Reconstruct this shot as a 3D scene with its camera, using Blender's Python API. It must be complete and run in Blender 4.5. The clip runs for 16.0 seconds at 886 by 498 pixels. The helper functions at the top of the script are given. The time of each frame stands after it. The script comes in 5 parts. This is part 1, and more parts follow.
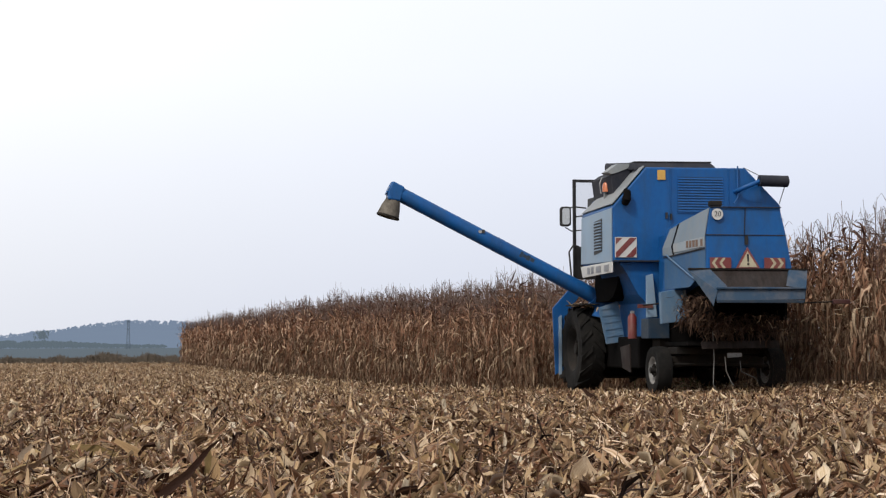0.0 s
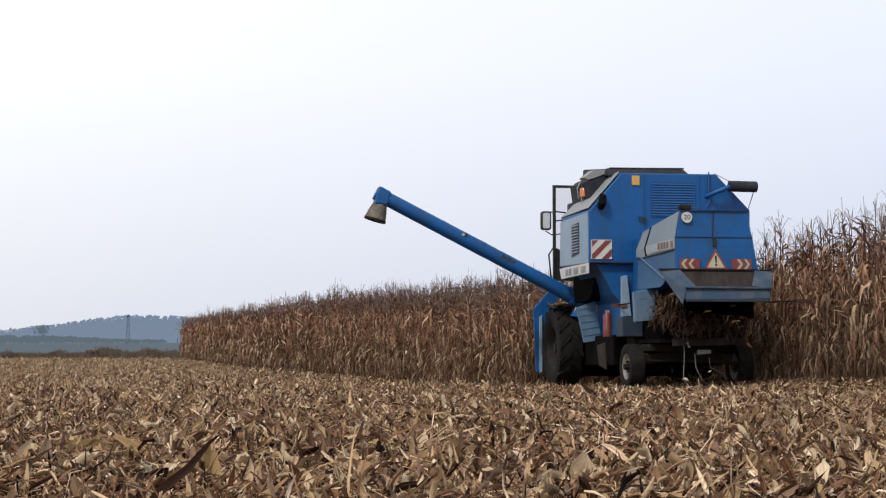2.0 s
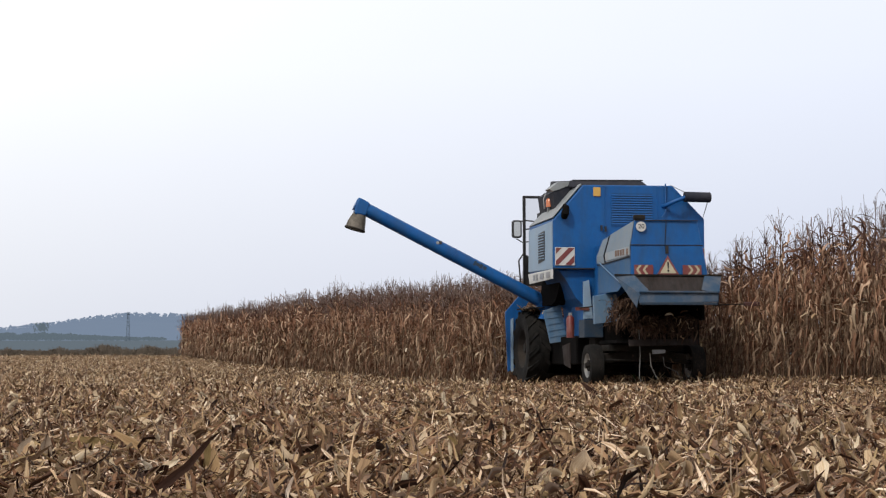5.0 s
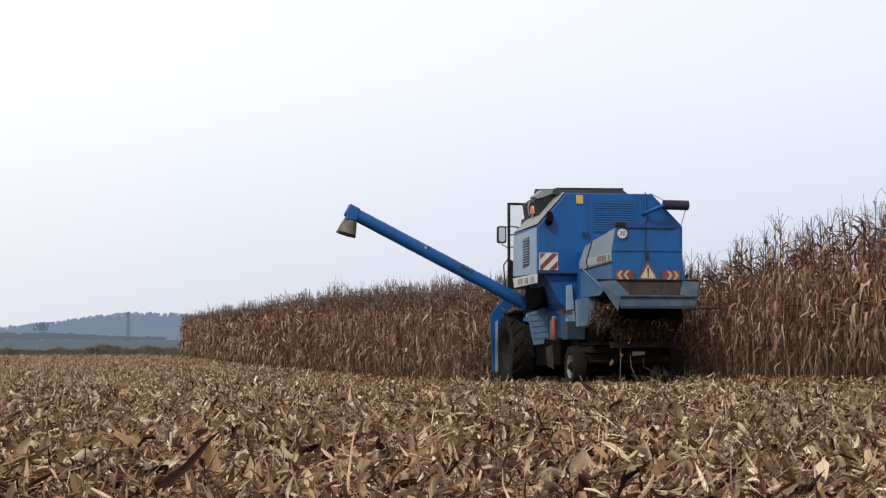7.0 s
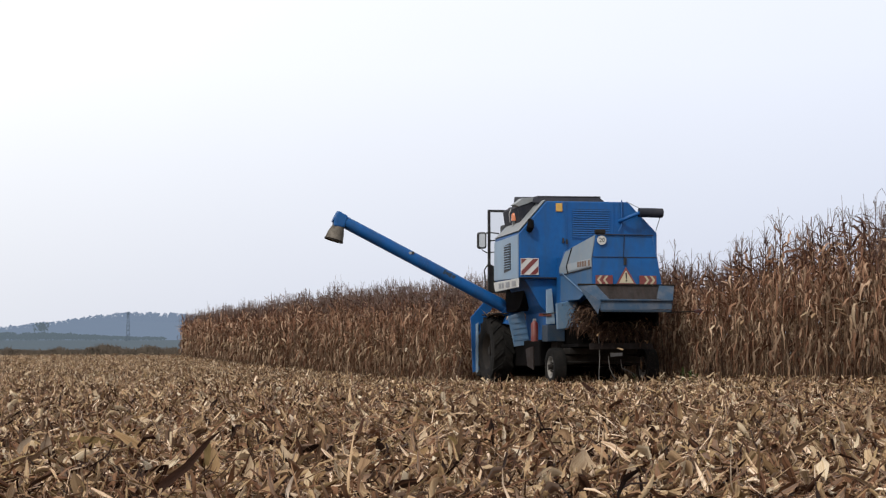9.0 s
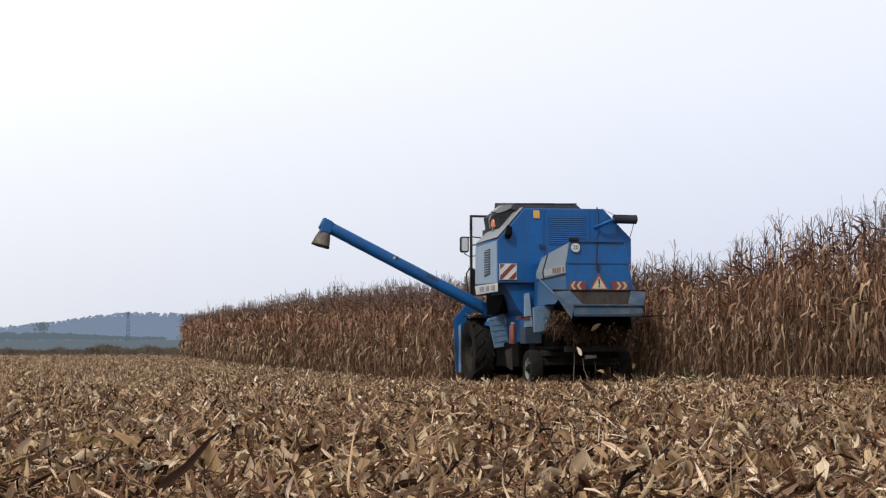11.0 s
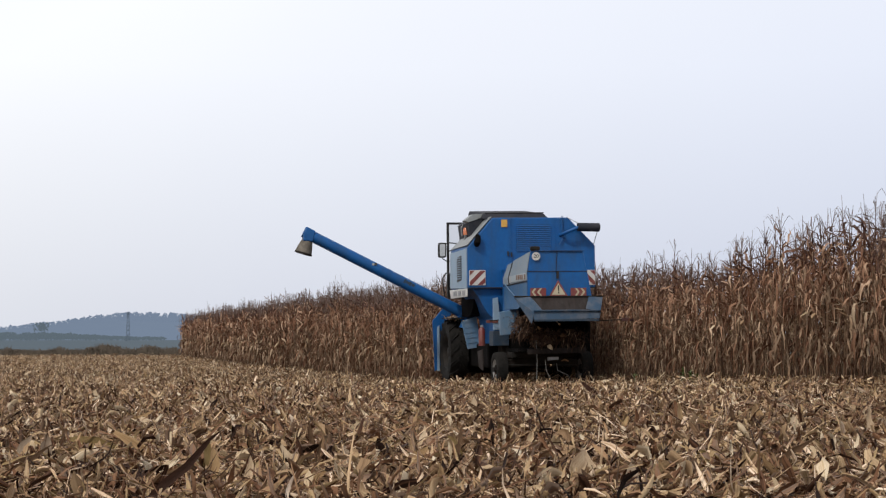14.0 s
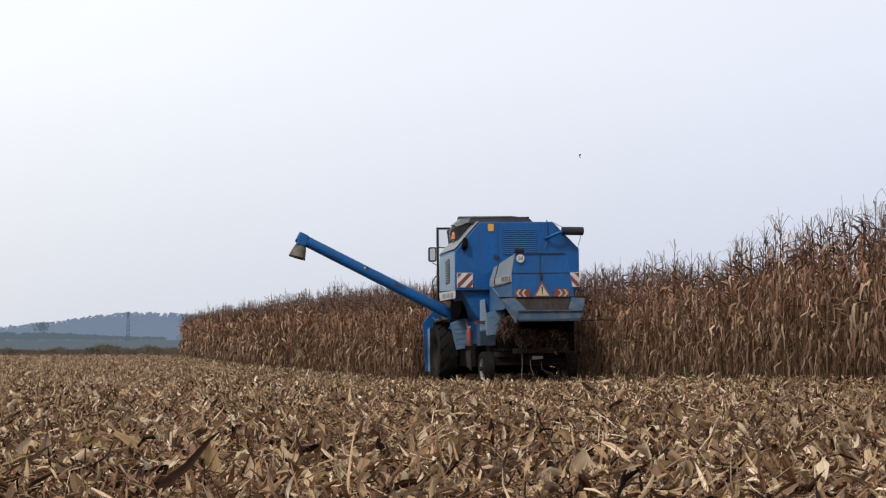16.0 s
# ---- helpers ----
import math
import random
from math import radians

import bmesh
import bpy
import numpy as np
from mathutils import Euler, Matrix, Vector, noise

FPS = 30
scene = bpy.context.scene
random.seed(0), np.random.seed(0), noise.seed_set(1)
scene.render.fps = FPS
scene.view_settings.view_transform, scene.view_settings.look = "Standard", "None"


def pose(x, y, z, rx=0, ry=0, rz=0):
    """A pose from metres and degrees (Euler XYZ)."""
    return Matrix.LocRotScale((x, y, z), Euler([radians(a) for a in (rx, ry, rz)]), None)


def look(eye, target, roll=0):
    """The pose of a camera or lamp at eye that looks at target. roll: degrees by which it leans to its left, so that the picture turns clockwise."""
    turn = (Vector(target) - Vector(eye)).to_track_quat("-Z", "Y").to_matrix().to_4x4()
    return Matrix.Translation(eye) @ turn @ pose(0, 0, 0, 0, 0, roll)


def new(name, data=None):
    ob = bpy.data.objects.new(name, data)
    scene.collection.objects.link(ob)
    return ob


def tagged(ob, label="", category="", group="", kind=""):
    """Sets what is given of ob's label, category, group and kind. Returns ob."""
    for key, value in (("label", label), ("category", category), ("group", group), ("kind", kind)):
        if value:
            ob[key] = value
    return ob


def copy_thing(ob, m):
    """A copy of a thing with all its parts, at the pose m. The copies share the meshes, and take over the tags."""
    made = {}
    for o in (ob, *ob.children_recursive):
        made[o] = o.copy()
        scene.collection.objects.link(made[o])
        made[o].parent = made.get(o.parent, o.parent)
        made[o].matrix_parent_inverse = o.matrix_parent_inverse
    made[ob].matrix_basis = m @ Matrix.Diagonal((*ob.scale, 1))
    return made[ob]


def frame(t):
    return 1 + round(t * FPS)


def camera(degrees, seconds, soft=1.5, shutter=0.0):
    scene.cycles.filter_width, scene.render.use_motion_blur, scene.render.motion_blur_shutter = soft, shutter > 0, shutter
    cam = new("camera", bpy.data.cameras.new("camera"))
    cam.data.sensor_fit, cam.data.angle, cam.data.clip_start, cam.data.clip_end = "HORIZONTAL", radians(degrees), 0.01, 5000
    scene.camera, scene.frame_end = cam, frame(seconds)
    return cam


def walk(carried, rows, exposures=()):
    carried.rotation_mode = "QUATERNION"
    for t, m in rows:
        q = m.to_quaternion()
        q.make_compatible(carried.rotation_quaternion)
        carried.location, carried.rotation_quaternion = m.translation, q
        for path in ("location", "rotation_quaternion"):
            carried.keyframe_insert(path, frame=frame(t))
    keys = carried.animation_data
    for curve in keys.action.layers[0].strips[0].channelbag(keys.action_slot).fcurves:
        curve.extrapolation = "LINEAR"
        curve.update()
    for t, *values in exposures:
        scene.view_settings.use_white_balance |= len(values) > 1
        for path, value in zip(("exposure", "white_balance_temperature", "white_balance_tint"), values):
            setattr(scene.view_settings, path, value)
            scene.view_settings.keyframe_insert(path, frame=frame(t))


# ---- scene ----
# the camera stands low over the stubble and settles its tilt in the first seconds
cam = camera(26.629, 16.0, soft=1.25)
# seconds, tilt above the level and lean, in degrees
SETTLE = ((0, 3.334, -0.208), (0.5, 3.317, -0.191), (1, 3.274, -0.147), (1.5, 3.222, -0.095), (2, 3.201, -0.075), (2.5, 3.172, -0.045), (3, 3.164, -0.036), (3.5, 3.150, -0.023), (4, 3.143, -0.016), (5, 3.136, -0.009), (6.5, 3.131, -0.003), (7.5, 3.127, 0.000), (16, 3.127, 0.000))
walk(cam, [(t, pose(0, 0, 0.55, 90 + tilt, 0, 0) @ pose(0, 0, 0, 0, 0, lean)) for t, tilt, lean in SETTLE],
     exposures=((0, 0.22), (12, 0.22), (14.2, 0.13), (16, 0.12)))

# hazy, overcast sky, brighter towards the veiled sun on the left
SUN_AZ, SUN_EL = radians(-146), radians(46)
SUN_WAY = Vector((math.sin(SUN_AZ) * math.cos(SUN_EL), math.cos(SUN_AZ) * math.cos(SUN_EL), math.sin(SUN_EL)))


def make_sky():
    world = bpy.data.worlds.new("hazy_sky")
    scene.world = world
    world.use_nodes = True
    n, l = world.node_tree.nodes, world.node_tree.links
    n.clear()
    sky = n.new("ShaderNodeTexSky")
    sky.sky_type, sky.sun_disc = "NISHITA", False
    sky.sun_elevation, sky.sun_rotation = SUN_EL, SUN_AZ
    sky.air_density, sky.dust_density = 1.0, 4.0
    dim = n.new("ShaderNodeVectorMath")
    dim.operation = "SCALE"
    dim.inputs["Scale"].default_value = 0.10
    l.new(sky.outputs[0], dim.inputs[0])
    tc = n.new("ShaderNodeTexCoord")
    dot = n.new("ShaderNodeVectorMath")
    dot.operation = "DOT_PRODUCT"
    dot.inputs[1].default_value = SUN_WAY
    l.new(tc.outputs["Generated"], dot.inputs[0])
    ramp = n.new("ShaderNodeValToRGB")
    ramp.color_ramp.elements[0].position, ramp.color_ramp.elements[0].color = 0.0, (0.615, 0.685, 0.90, 1)
    ramp.color_ramp.elements[1].position, ramp.color_ramp.elements[1].color = 1.0, (1.06, 1.075, 1.12, 1)
    spread = n.new("ShaderNodeMapRange")
    spread.inputs["From Min"].default_value, spread.inputs["From Max"].default_value = -0.76, -0.36
    l.new(dot.outputs["Value"], spread.inputs["Value"])
    l.new(spread.outputs[0], ramp.inputs[0])
    cloud = n.new("ShaderNodeTexNoise")
    cloud.inputs["Scale"].default_value, cloud.inputs["Detail"].default_value = 2.2, 4
    l.new(tc.outputs["Generated"], cloud.inputs["Vector"])
    veil = n.new("ShaderNodeMapRange")
    veil.inputs["To Min"].default_value, veil.inputs["To Max"].default_value = 0.94, 1.06
    l.new(cloud.outputs["Fac"], veil.inputs["Value"])
    # a little dimmer through the thick air near the horizon
    sep, low, both = n.new("ShaderNodeSeparateXYZ"), n.new("ShaderNodeMapRange"), n.new("ShaderNodeMath")
    l.new(tc.outputs["Generated"], sep.inputs[0])
    low.inputs["From Min"].default_value, low.inputs["From Max"].default_value = 0.0, 0.15
    low.inputs["To Min"].default_value, low.inputs["To Max"].default_value = 0.84, 1.0
    l.new(sep.outputs["Z"], low.inputs["Value"])
    both.operation = "MULTIPLY"
    l.new(veil.outputs[0], both.inputs[0])
    l.new(low.outputs[0], both.inputs[1])
    # the haze thins out overhead
    high, thin = n.new("ShaderNodeMapRange"), n.new("ShaderNodeMath")
    high.inputs["From Min"].default_value, high.inputs["From Max"].default_value = 0.2, 0.9
    high.inputs["To Min"].default_value, high.inputs["To Max"].default_value = 1.0, 0.6
    l.new(sep.outputs["Z"], high.inputs["Value"])
    thin.operation = "MULTIPLY"
    l.new(both.outputs[0], thin.inputs[0])
    l.new(high.outputs[0], thin.inputs[1])
    haze = n.new("ShaderNodeVectorMath")
    haze.operation = "SCALE"
    l.new(ramp.outputs[0], haze.inputs[0])
    l.new(thin.outputs[0], haze.inputs["Scale"])
    mix = n.new("ShaderNodeMix")
    mix.data_type = "RGBA"
    mix.inputs["Factor"].default_value = 0.9
    l.new(dim.outputs[0], mix.inputs["A"])
    l.new(haze.outputs[0], mix.inputs["B"])
    bg = n.new("ShaderNodeBackground")
    bg.inputs["Strength"].default_value = 0.92
    l.new(mix.outputs["Result"], bg.inputs["Color"])
    out = n.new("ShaderNodeOutputWorld")
    l.new(bg.outputs[0], out.inputs["Surface"])


make_sky()
sun = new("sun", bpy.data.lights.new("sun", "SUN"))
sun.data.energy, sun.data.angle, sun.data.color = 2.2, radians(8), (1.0, 0.94, 0.85)
sun.matrix_world = look(SUN_WAY * 60, (0, 0, 0))


# ---- materials ----
def material(name, colours, rough=0.7, metal=0.0, scale=6.0, bump=0.2, dirt=None, dirt_amount=0.0, pieces=0.0, stretch=(1, 1, 1), dirt_scale=2.0, dirt_stretch=(1, 1, 1), translucent=0.0, coat=0.0, spec=0.5, veins=0.0):
    """Two scales of variation over a base ramp; dirt in patches; pieces: how much single pieces differ."""
    mat = bpy.data.materials.new(name)
    mat.use_nodes = True
    n, l = mat.node_tree.nodes, mat.node_tree.links
    b = n["Principled BSDF"]
    b.inputs["Metallic"].default_value = metal
    b.inputs["Specular IOR Level"].default_value = spec
    if coat:
        b.inputs["Coat Weight"].default_value, b.inputs["Coat Roughness"].default_value = coat, 0.25
    tc = n.new("ShaderNodeTexCoord")
    mp = n.new("ShaderNodeMapping")
    mp.inputs["Scale"].default_value = stretch
    l.new(tc.outputs["Object"], mp.inputs["Vector"])
    a, c = n.new("ShaderNodeTexNoise"), n.new("ShaderNodeTexNoise")
    a.inputs["Scale"].default_value, a.inputs["Detail"].default_value = scale, 6
    c.inputs["Scale"].default_value, c.inputs["Detail"].default_value = scale * 9, 4
    for x in (a, c):
        l.new(mp.outputs[0], x.inputs["Vector"])
    mixed = n.new("ShaderNodeMath")
    mixed.operation = "MULTIPLY_ADD"
    mixed.inputs[1].default_value = 0.45
    l.new(c.outputs["Fac"], mixed.inputs[0])
    half = n.new("ShaderNodeMath")
    half.operation = "MULTIPLY"
    half.inputs[1].default_value = 0.55
    l.new(a.outputs["Fac"], half.inputs[0])
    l.new(half.outputs[0], mixed.inputs[2])
    fac = mixed.outputs[0]
    if pieces:
        geo, info = n.new("ShaderNodeNewGeometry"), n.new("ShaderNodeObjectInfo")
        add, fr = n.new("ShaderNodeMath"), n.new("ShaderNodeMath")
        add.operation, fr.operation = "ADD", "FRACT"
        l.new(geo.outputs["Random Per Island"], add.inputs[0])
        l.new(info.outputs["Random"], add.inputs[1])
        l.new(add.outputs[0], fr.inputs[0])
        mm = n.new("ShaderNodeMix")
        mm.data_type = "FLOAT"
        mm.inputs["Factor"].default_value = pieces
        l.new(fac, mm.inputs["A"])
        l.new(fr.outputs[0], mm.inputs["B"])
        fac = mm.outputs["Result"]
    if veins:
        # streaks along the blade, from the distance across it
        at, sc, cb, vn = n.new("ShaderNodeAttribute"), n.new("ShaderNodeMath"), n.new("ShaderNodeCombineXYZ"), n.new("ShaderNodeTexNoise")
        at.attribute_name = "grain"
        sc.operation, sc.inputs[1].default_value = "MULTIPLY", 190.0
        l.new(at.outputs["Fac"], sc.inputs[0])
        l.new(sc.outputs[0], cb.inputs["X"])
        sh = n.new("ShaderNodeMath")
        sh.operation, sh.inputs[1].default_value = "MULTIPLY", 91.0
        l.new(fr.outputs[0], sh.inputs[0])
        l.new(sh.outputs[0], cb.inputs["Y"])
        vn.inputs["Scale"].default_value, vn.inputs["Detail"].default_value = 1.0, 2
        l.new(cb.outputs[0], vn.inputs["Vector"])
        of, am = n.new("ShaderNodeMath"), n.new("ShaderNodeMath")
        of.operation, of.inputs[1].default_value = "SUBTRACT", 0.5
        l.new(vn.outputs["Fac"], of.inputs[0])
        am.operation, am.inputs[1].default_value = "MULTIPLY_ADD", veins
        l.new(of.outputs[0], am.inputs[0])
        l.new(fac, am.inputs[2])
        fac = am.outputs[0]
    ramp = n.new("ShaderNodeValToRGB")
    lo, hi = (0.3, 0.7) if not pieces else (0.08, 0.92)
    while len(ramp.color_ramp.elements) < len(colours):
        ramp.color_ramp.elements.new(0.5)
    for k, (e, col) in enumerate(zip(ramp.color_ramp.elements, colours)):
        e.position = lo + (hi - lo) * k / max(1, len(colours) - 1)
        e.color = (*col, 1)
    l.new(fac, ramp.inputs[0])
    colour = ramp.outputs[0]
    rr = n.new("ShaderNodeMapRange")
    rr.inputs["To Min"].default_value, rr.inputs["To Max"].default_value = max(0.03, rough - 0.12), min(1, rough + 0.12)
    l.new(c.outputs["Fac"], rr.inputs["Value"])
    roughness = rr.outputs[0]
    if dirt:
        d = n.new("ShaderNodeTexNoise")
        d.inputs["Scale"].default_value, d.inputs["Detail"].default_value, d.inputs["Roughness"].default_value = dirt_scale, 8, 0.68
        ds = n.new("ShaderNodeMapping")
        ds.inputs["Scale"].default_value = dirt_stretch
        l.new(tc.outputs["Object"], ds.inputs["Vector"])
        l.new(ds.outputs[0], d.inputs["Vector"])
        dm = n.new("ShaderNodeMapRange")
        dm.inputs["From Min"].default_value, dm.inputs["From Max"].default_value = 0.42, 0.75
        dm.inputs["To Max"].default_value = dirt_amount
        l.new(d.outputs["Fac"], dm.inputs["Value"])
        dx = n.new("ShaderNodeMix")
        dx.data_type = "RGBA"
        l.new(dm.outputs[0], dx.inputs["Factor"])
        l.new(colour, dx.inputs["A"])
        dx.inputs["B"].default_value = (*dirt, 1)
        colour = dx.outputs["Result"]
    l.new(colour, b.inputs["Base Color"])
    l.new(roughness, b.inputs["Roughness"])
    if bump:
        bp = n.new("ShaderNodeBump")
        bp.inputs["Strength"].default_value, bp.inputs["Distance"].default_value = bump, 0.01
        l.new(c.outputs["Fac"], bp.inputs["Height"])
        l.new(bp.outputs[0], b.inputs["Normal"])
    if translucent:
        tr, ms = n.new("ShaderNodeBsdfTranslucent"), n.new("ShaderNodeMixShader")
        ms.inputs[0].default_value = translucent
        l.new(colour, tr.inputs["Color"])
        l.new(b.outputs[0], ms.inputs[1])
        l.new(tr.outputs[0], ms.inputs[2])
        l.new(ms.outputs[0], n["Material Output"].inputs["Surface"])
    return mat


DUST = (0.24, 0.19, 0.14)
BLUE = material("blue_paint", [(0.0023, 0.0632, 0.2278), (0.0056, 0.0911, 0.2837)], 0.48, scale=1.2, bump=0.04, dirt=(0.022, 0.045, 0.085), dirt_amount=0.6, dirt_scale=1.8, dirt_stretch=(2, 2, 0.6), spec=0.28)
PALE = material("pale_panel_blue", [(0.165, 0.255, 0.36), (0.225, 0.315, 0.415)], 0.5, scale=1.5, bump=0.03, dirt=(0.22, 0.225, 0.225), dirt_amount=0.45, dirt_scale=2.4)
WHITE = material("white_paint", [(0.45, 0.45, 0.441), (0.558, 0.558, 0.54)], 0.5, scale=3, bump=0.02, dirt=(0.4, 0.37, 0.32), dirt_amount=0.4)
BLACK = material("black_paint", [(0.0096, 0.0096, 0.0112), (0.024, 0.024, 0.0256)], 0.5, scale=4, bump=0.05, dirt=DUST, dirt_amount=0.06, spec=0.3)
# near-black paints in deep shade under the machine; also black fittings
VOID = material("black_shade_and_fittings", [(0.004, 0.004, 0.004), (0.009, 0.008, 0.008)], 0.9, scale=4, bump=0.2, spec=0.03)
TARP = material("dark_tarpaulin", [(0.012, 0.014, 0.022), (0.026, 0.029, 0.04)], 0.75, scale=3, bump=0.15, dirt=DUST, dirt_amount=0.1, spec=0.2)
TYRE = material("tyre_rubber", [(0.006, 0.006, 0.006), (0.012, 0.0115, 0.011)], 0.9, scale=8, bump=0.3, dirt=(0.035, 0.03, 0.026), dirt_amount=0.4, dirt_scale=4, spec=0.12)
IRON = material("grimy_iron", [(0.010, 0.009, 0.009), (0.022, 0.02, 0.018)], 0.8, 0.2, scale=5, bump=0.3, dirt=(0.045, 0.034, 0.025), dirt_amount=0.6, spec=0.15)
STEEL = material("galvanised_steel", [(0.24, 0.25, 0.26), (0.36, 0.37, 0.38)], 0.45, 0.6, scale=5, bump=0.05, dirt=DUST, dirt_amount=0.4)
RIM = material("rim_paint", [(0.13, 0.13, 0.13), (0.195, 0.195, 0.1885)], 0.55, 0.1, scale=5, bump=0.05, dirt=DUST, dirt_amount=0.6)
RUBBER = material("grey_canvas", [(0.10, 0.088, 0.074), (0.18, 0.16, 0.135)], 0.85, scale=5, bump=0.4, dirt=(0.022, 0.019, 0.016), dirt_amount=0.9, dirt_scale=4.5, spec=0.15)
TRAY = material("rusty_tray", [(0.0076, 0.0059, 0.0059), (0.0382, 0.0272, 0.0238)], 0.8, 0.1, scale=2.5, bump=0.3, dirt=(0.09, 0.088, 0.09), dirt_amount=0.35, stretch=(1, 5, 0.5), spec=0.2)
RED = material("red_paint", [(0.0845, 0.0084, 0.0078), (0.1235, 0.0143, 0.0117)], 0.5, scale=6, bump=0.03, dirt=DUST, dirt_amount=0.35)
SIGN_RED = material("sign_red", [(0.13, 0.0229, 0.0245), (0.176, 0.0344, 0.0321)], 0.5, scale=9, bump=0.0, dirt=DUST, dirt_amount=0.3)
SIGN_YELLOW = material("sign_pale_yellow", [(0.36, 0.324, 0.2232), (0.4176, 0.3744, 0.2592)], 0.5, scale=9, bump=0.0, dirt=DUST, dirt_amount=0.3)
YELLOW = material("amber_reflector", [(0.45, 0.25, 0.05), (0.54, 0.32, 0.07)], 0.4, scale=12, bump=0.1)
ORANGE = material("orange_lens", [(0.425, 0.1105, 0.034), (0.51, 0.153, 0.051)], 0.25, scale=12, bump=0.05, coat=0.5)
TEXT = material("brown_lettering", [(0.13, 0.075, 0.05), (0.18, 0.11, 0.075)], 0.6, scale=10, bump=0.0)
MIRROR = material("mirror_glass", [(0.364, 0.378, 0.392), (0.42, 0.434, 0.448)], 0.12, 1.0, scale=1, bump=0.0)
GLASS = bpy.data.materials.new("window_glass")
GLASS.use_nodes = True
GLASS.node_tree.nodes["Principled BSDF"].inputs["Transmission Weight"].default_value = 1.0
GLASS.node_tree.nodes["Principled BSDF"].inputs["Roughness"].default_value = 0.02
GLASS.node_tree.nodes["Principled BSDF"].inputs["IOR"].default_value = 1.05

LEAF = material("dry_maize_leaf", [(0.0376, 0.0188, 0.0122), (0.0987, 0.047, 0.0273), (0.1786, 0.0978, 0.0602), (0.188, 0.1316, 0.0902), (0.3143, 0.2068, 0.1324), (0.579, 0.4632, 0.3309)], 0.75, scale=7, bump=0.2, pieces=0.72, stretch=(3, 3, 1), translucent=0.2, spec=0.12)
RED_LEAF = material("russet_maize_leaf", [(0.052, 0.023, 0.015), (0.14, 0.066, 0.040), (0.245, 0.130, 0.080), (0.40, 0.245, 0.16), (0.70, 0.54, 0.39)], 0.75, scale=7, bump=0.2, pieces=0.7, stretch=(3, 3, 1), translucent=0.2, spec=0.12)
TOP_LEAF = material("withered_top_leaf", [(0.032, 0.018, 0.016), (0.08, 0.042, 0.034), (0.14, 0.080, 0.060), (0.24, 0.16, 0.12)], 0.8, scale=9, bump=0.2, pieces=0.65, stretch=(3, 3, 1), translucent=0.12, spec=0.1)
STALK = material("dry_maize_stalk", [(0.05, 0.028, 0.019), (0.10, 0.06, 0.038), (0.17, 0.11, 0.07)], 0.7, scale=12, bump=0.2, pieces=0.6, spec=0.12)
TASSEL = material("dry_tassel", [(0.075, 0.052, 0.045), (0.14, 0.10, 0.085), (0.24, 0.18, 0.15)], 0.8, scale=12, bump=0.2, pieces=0.6, spec=0.1)
HUSK = material("dry_husk", [(0.0833, 0.0459, 0.0259), (0.2352, 0.1448, 0.081), (0.4116, 0.2847, 0.1674), (0.5488, 0.4196, 0.27), (0.7252, 0.6294, 0.486)], 0.7, scale=9, bump=0.25, pieces=0.75, stretch=(5, 1, 1), translucent=0.12, spec=0.15, veins=0.5)
SOIL = material("stubble_soil", [(0.022, 0.014, 0.009), (0.055, 0.034, 0.020), (0.13, 0.083, 0.045), (0.26, 0.18, 0.10)], 0.9, scale=9, bump=0.8, spec=0.05)
GREEN = material("green_weed", [(0.06, 0.11, 0.025), (0.11, 0.17, 0.045)], 0.7, scale=8, bump=0.1, pieces=0.5)


# ---- building helpers ----
def smooth(a, b, x):
    t = np.clip((np.asarray(x, float) - a) / (b - a), 0, 1)
    return t * t * (3 - 2 * t)


def lane_x(y):
    """The middle of the swath that the harvester cuts."""
    return 4.28 - 0.2074 * (np.asarray(y, float) - 31.4)


def ripple(x, y):
    return (np.sin(1.9 * x + 0.7 * y + 0.4) * np.sin(0.83 * y - 0.6 * x + 1.1) + 0.6 * np.sin(3.7 * x - 1.3 * y) * np.sin(2.9 * y + 0.8)) * 0.022


def land(x, y):
    """The height of the field: a shallow dip where the harvester drives and a rise beyond it."""
    x, y = np.asarray(x, float), np.asarray(y, float)
    z = np.interp(y, [-4000, 15, 22, 31.4, 36, 44, 60, 82, 100, 118, 135, 150, 175, 260, 400, 5000],
                  [0, 0, -0.06, -0.11, -0.18, -0.265, -0.22, -0.18, -0.10, 0.05, 0.17, 0.19, 0.12, -0.5, -1.2, -3])
    u = (x - lane_x(y)) * 0.979
    z = z + 0.105 * np.clip(u, 0, 6) * smooth(14, 27, y) * (1 - smooth(70, 110, y))
    return z + ripple(x, y) * (1 - smooth(24, 34, y))


def mesh_of(name, verts, quads, mats, index=None, soft=False, grain=None):
    me = bpy.data.meshes.new(name)
    verts, quads = np.asarray(verts, np.float32), np.asarray(quads, np.int32)
    me.vertices.add(len(verts))
    me.vertices.foreach_set("co", verts.ravel())
    me.loops.add(quads.size)
    me.loops.foreach_set("vertex_index", quads.ravel())
    me.polygons.add(len(quads))
    me.polygons.foreach_set("loop_start", np.arange(0, quads.size, 4, dtype=np.int32))
    for m in mats:
        me.materials.append(m)
    if index is not None:
        me.polygons.foreach_set("material_index", np.asarray(index, np.int32))
    if soft:
        me.polygons.foreach_set("use_smooth", np.ones(len(quads), bool))
    if grain is not None:
        me.attributes.new("grain", "FLOAT", "POINT").data.foreach_set("value", np.asarray(grain, np.float32))
    me.update(calc_edges=True)
    return me


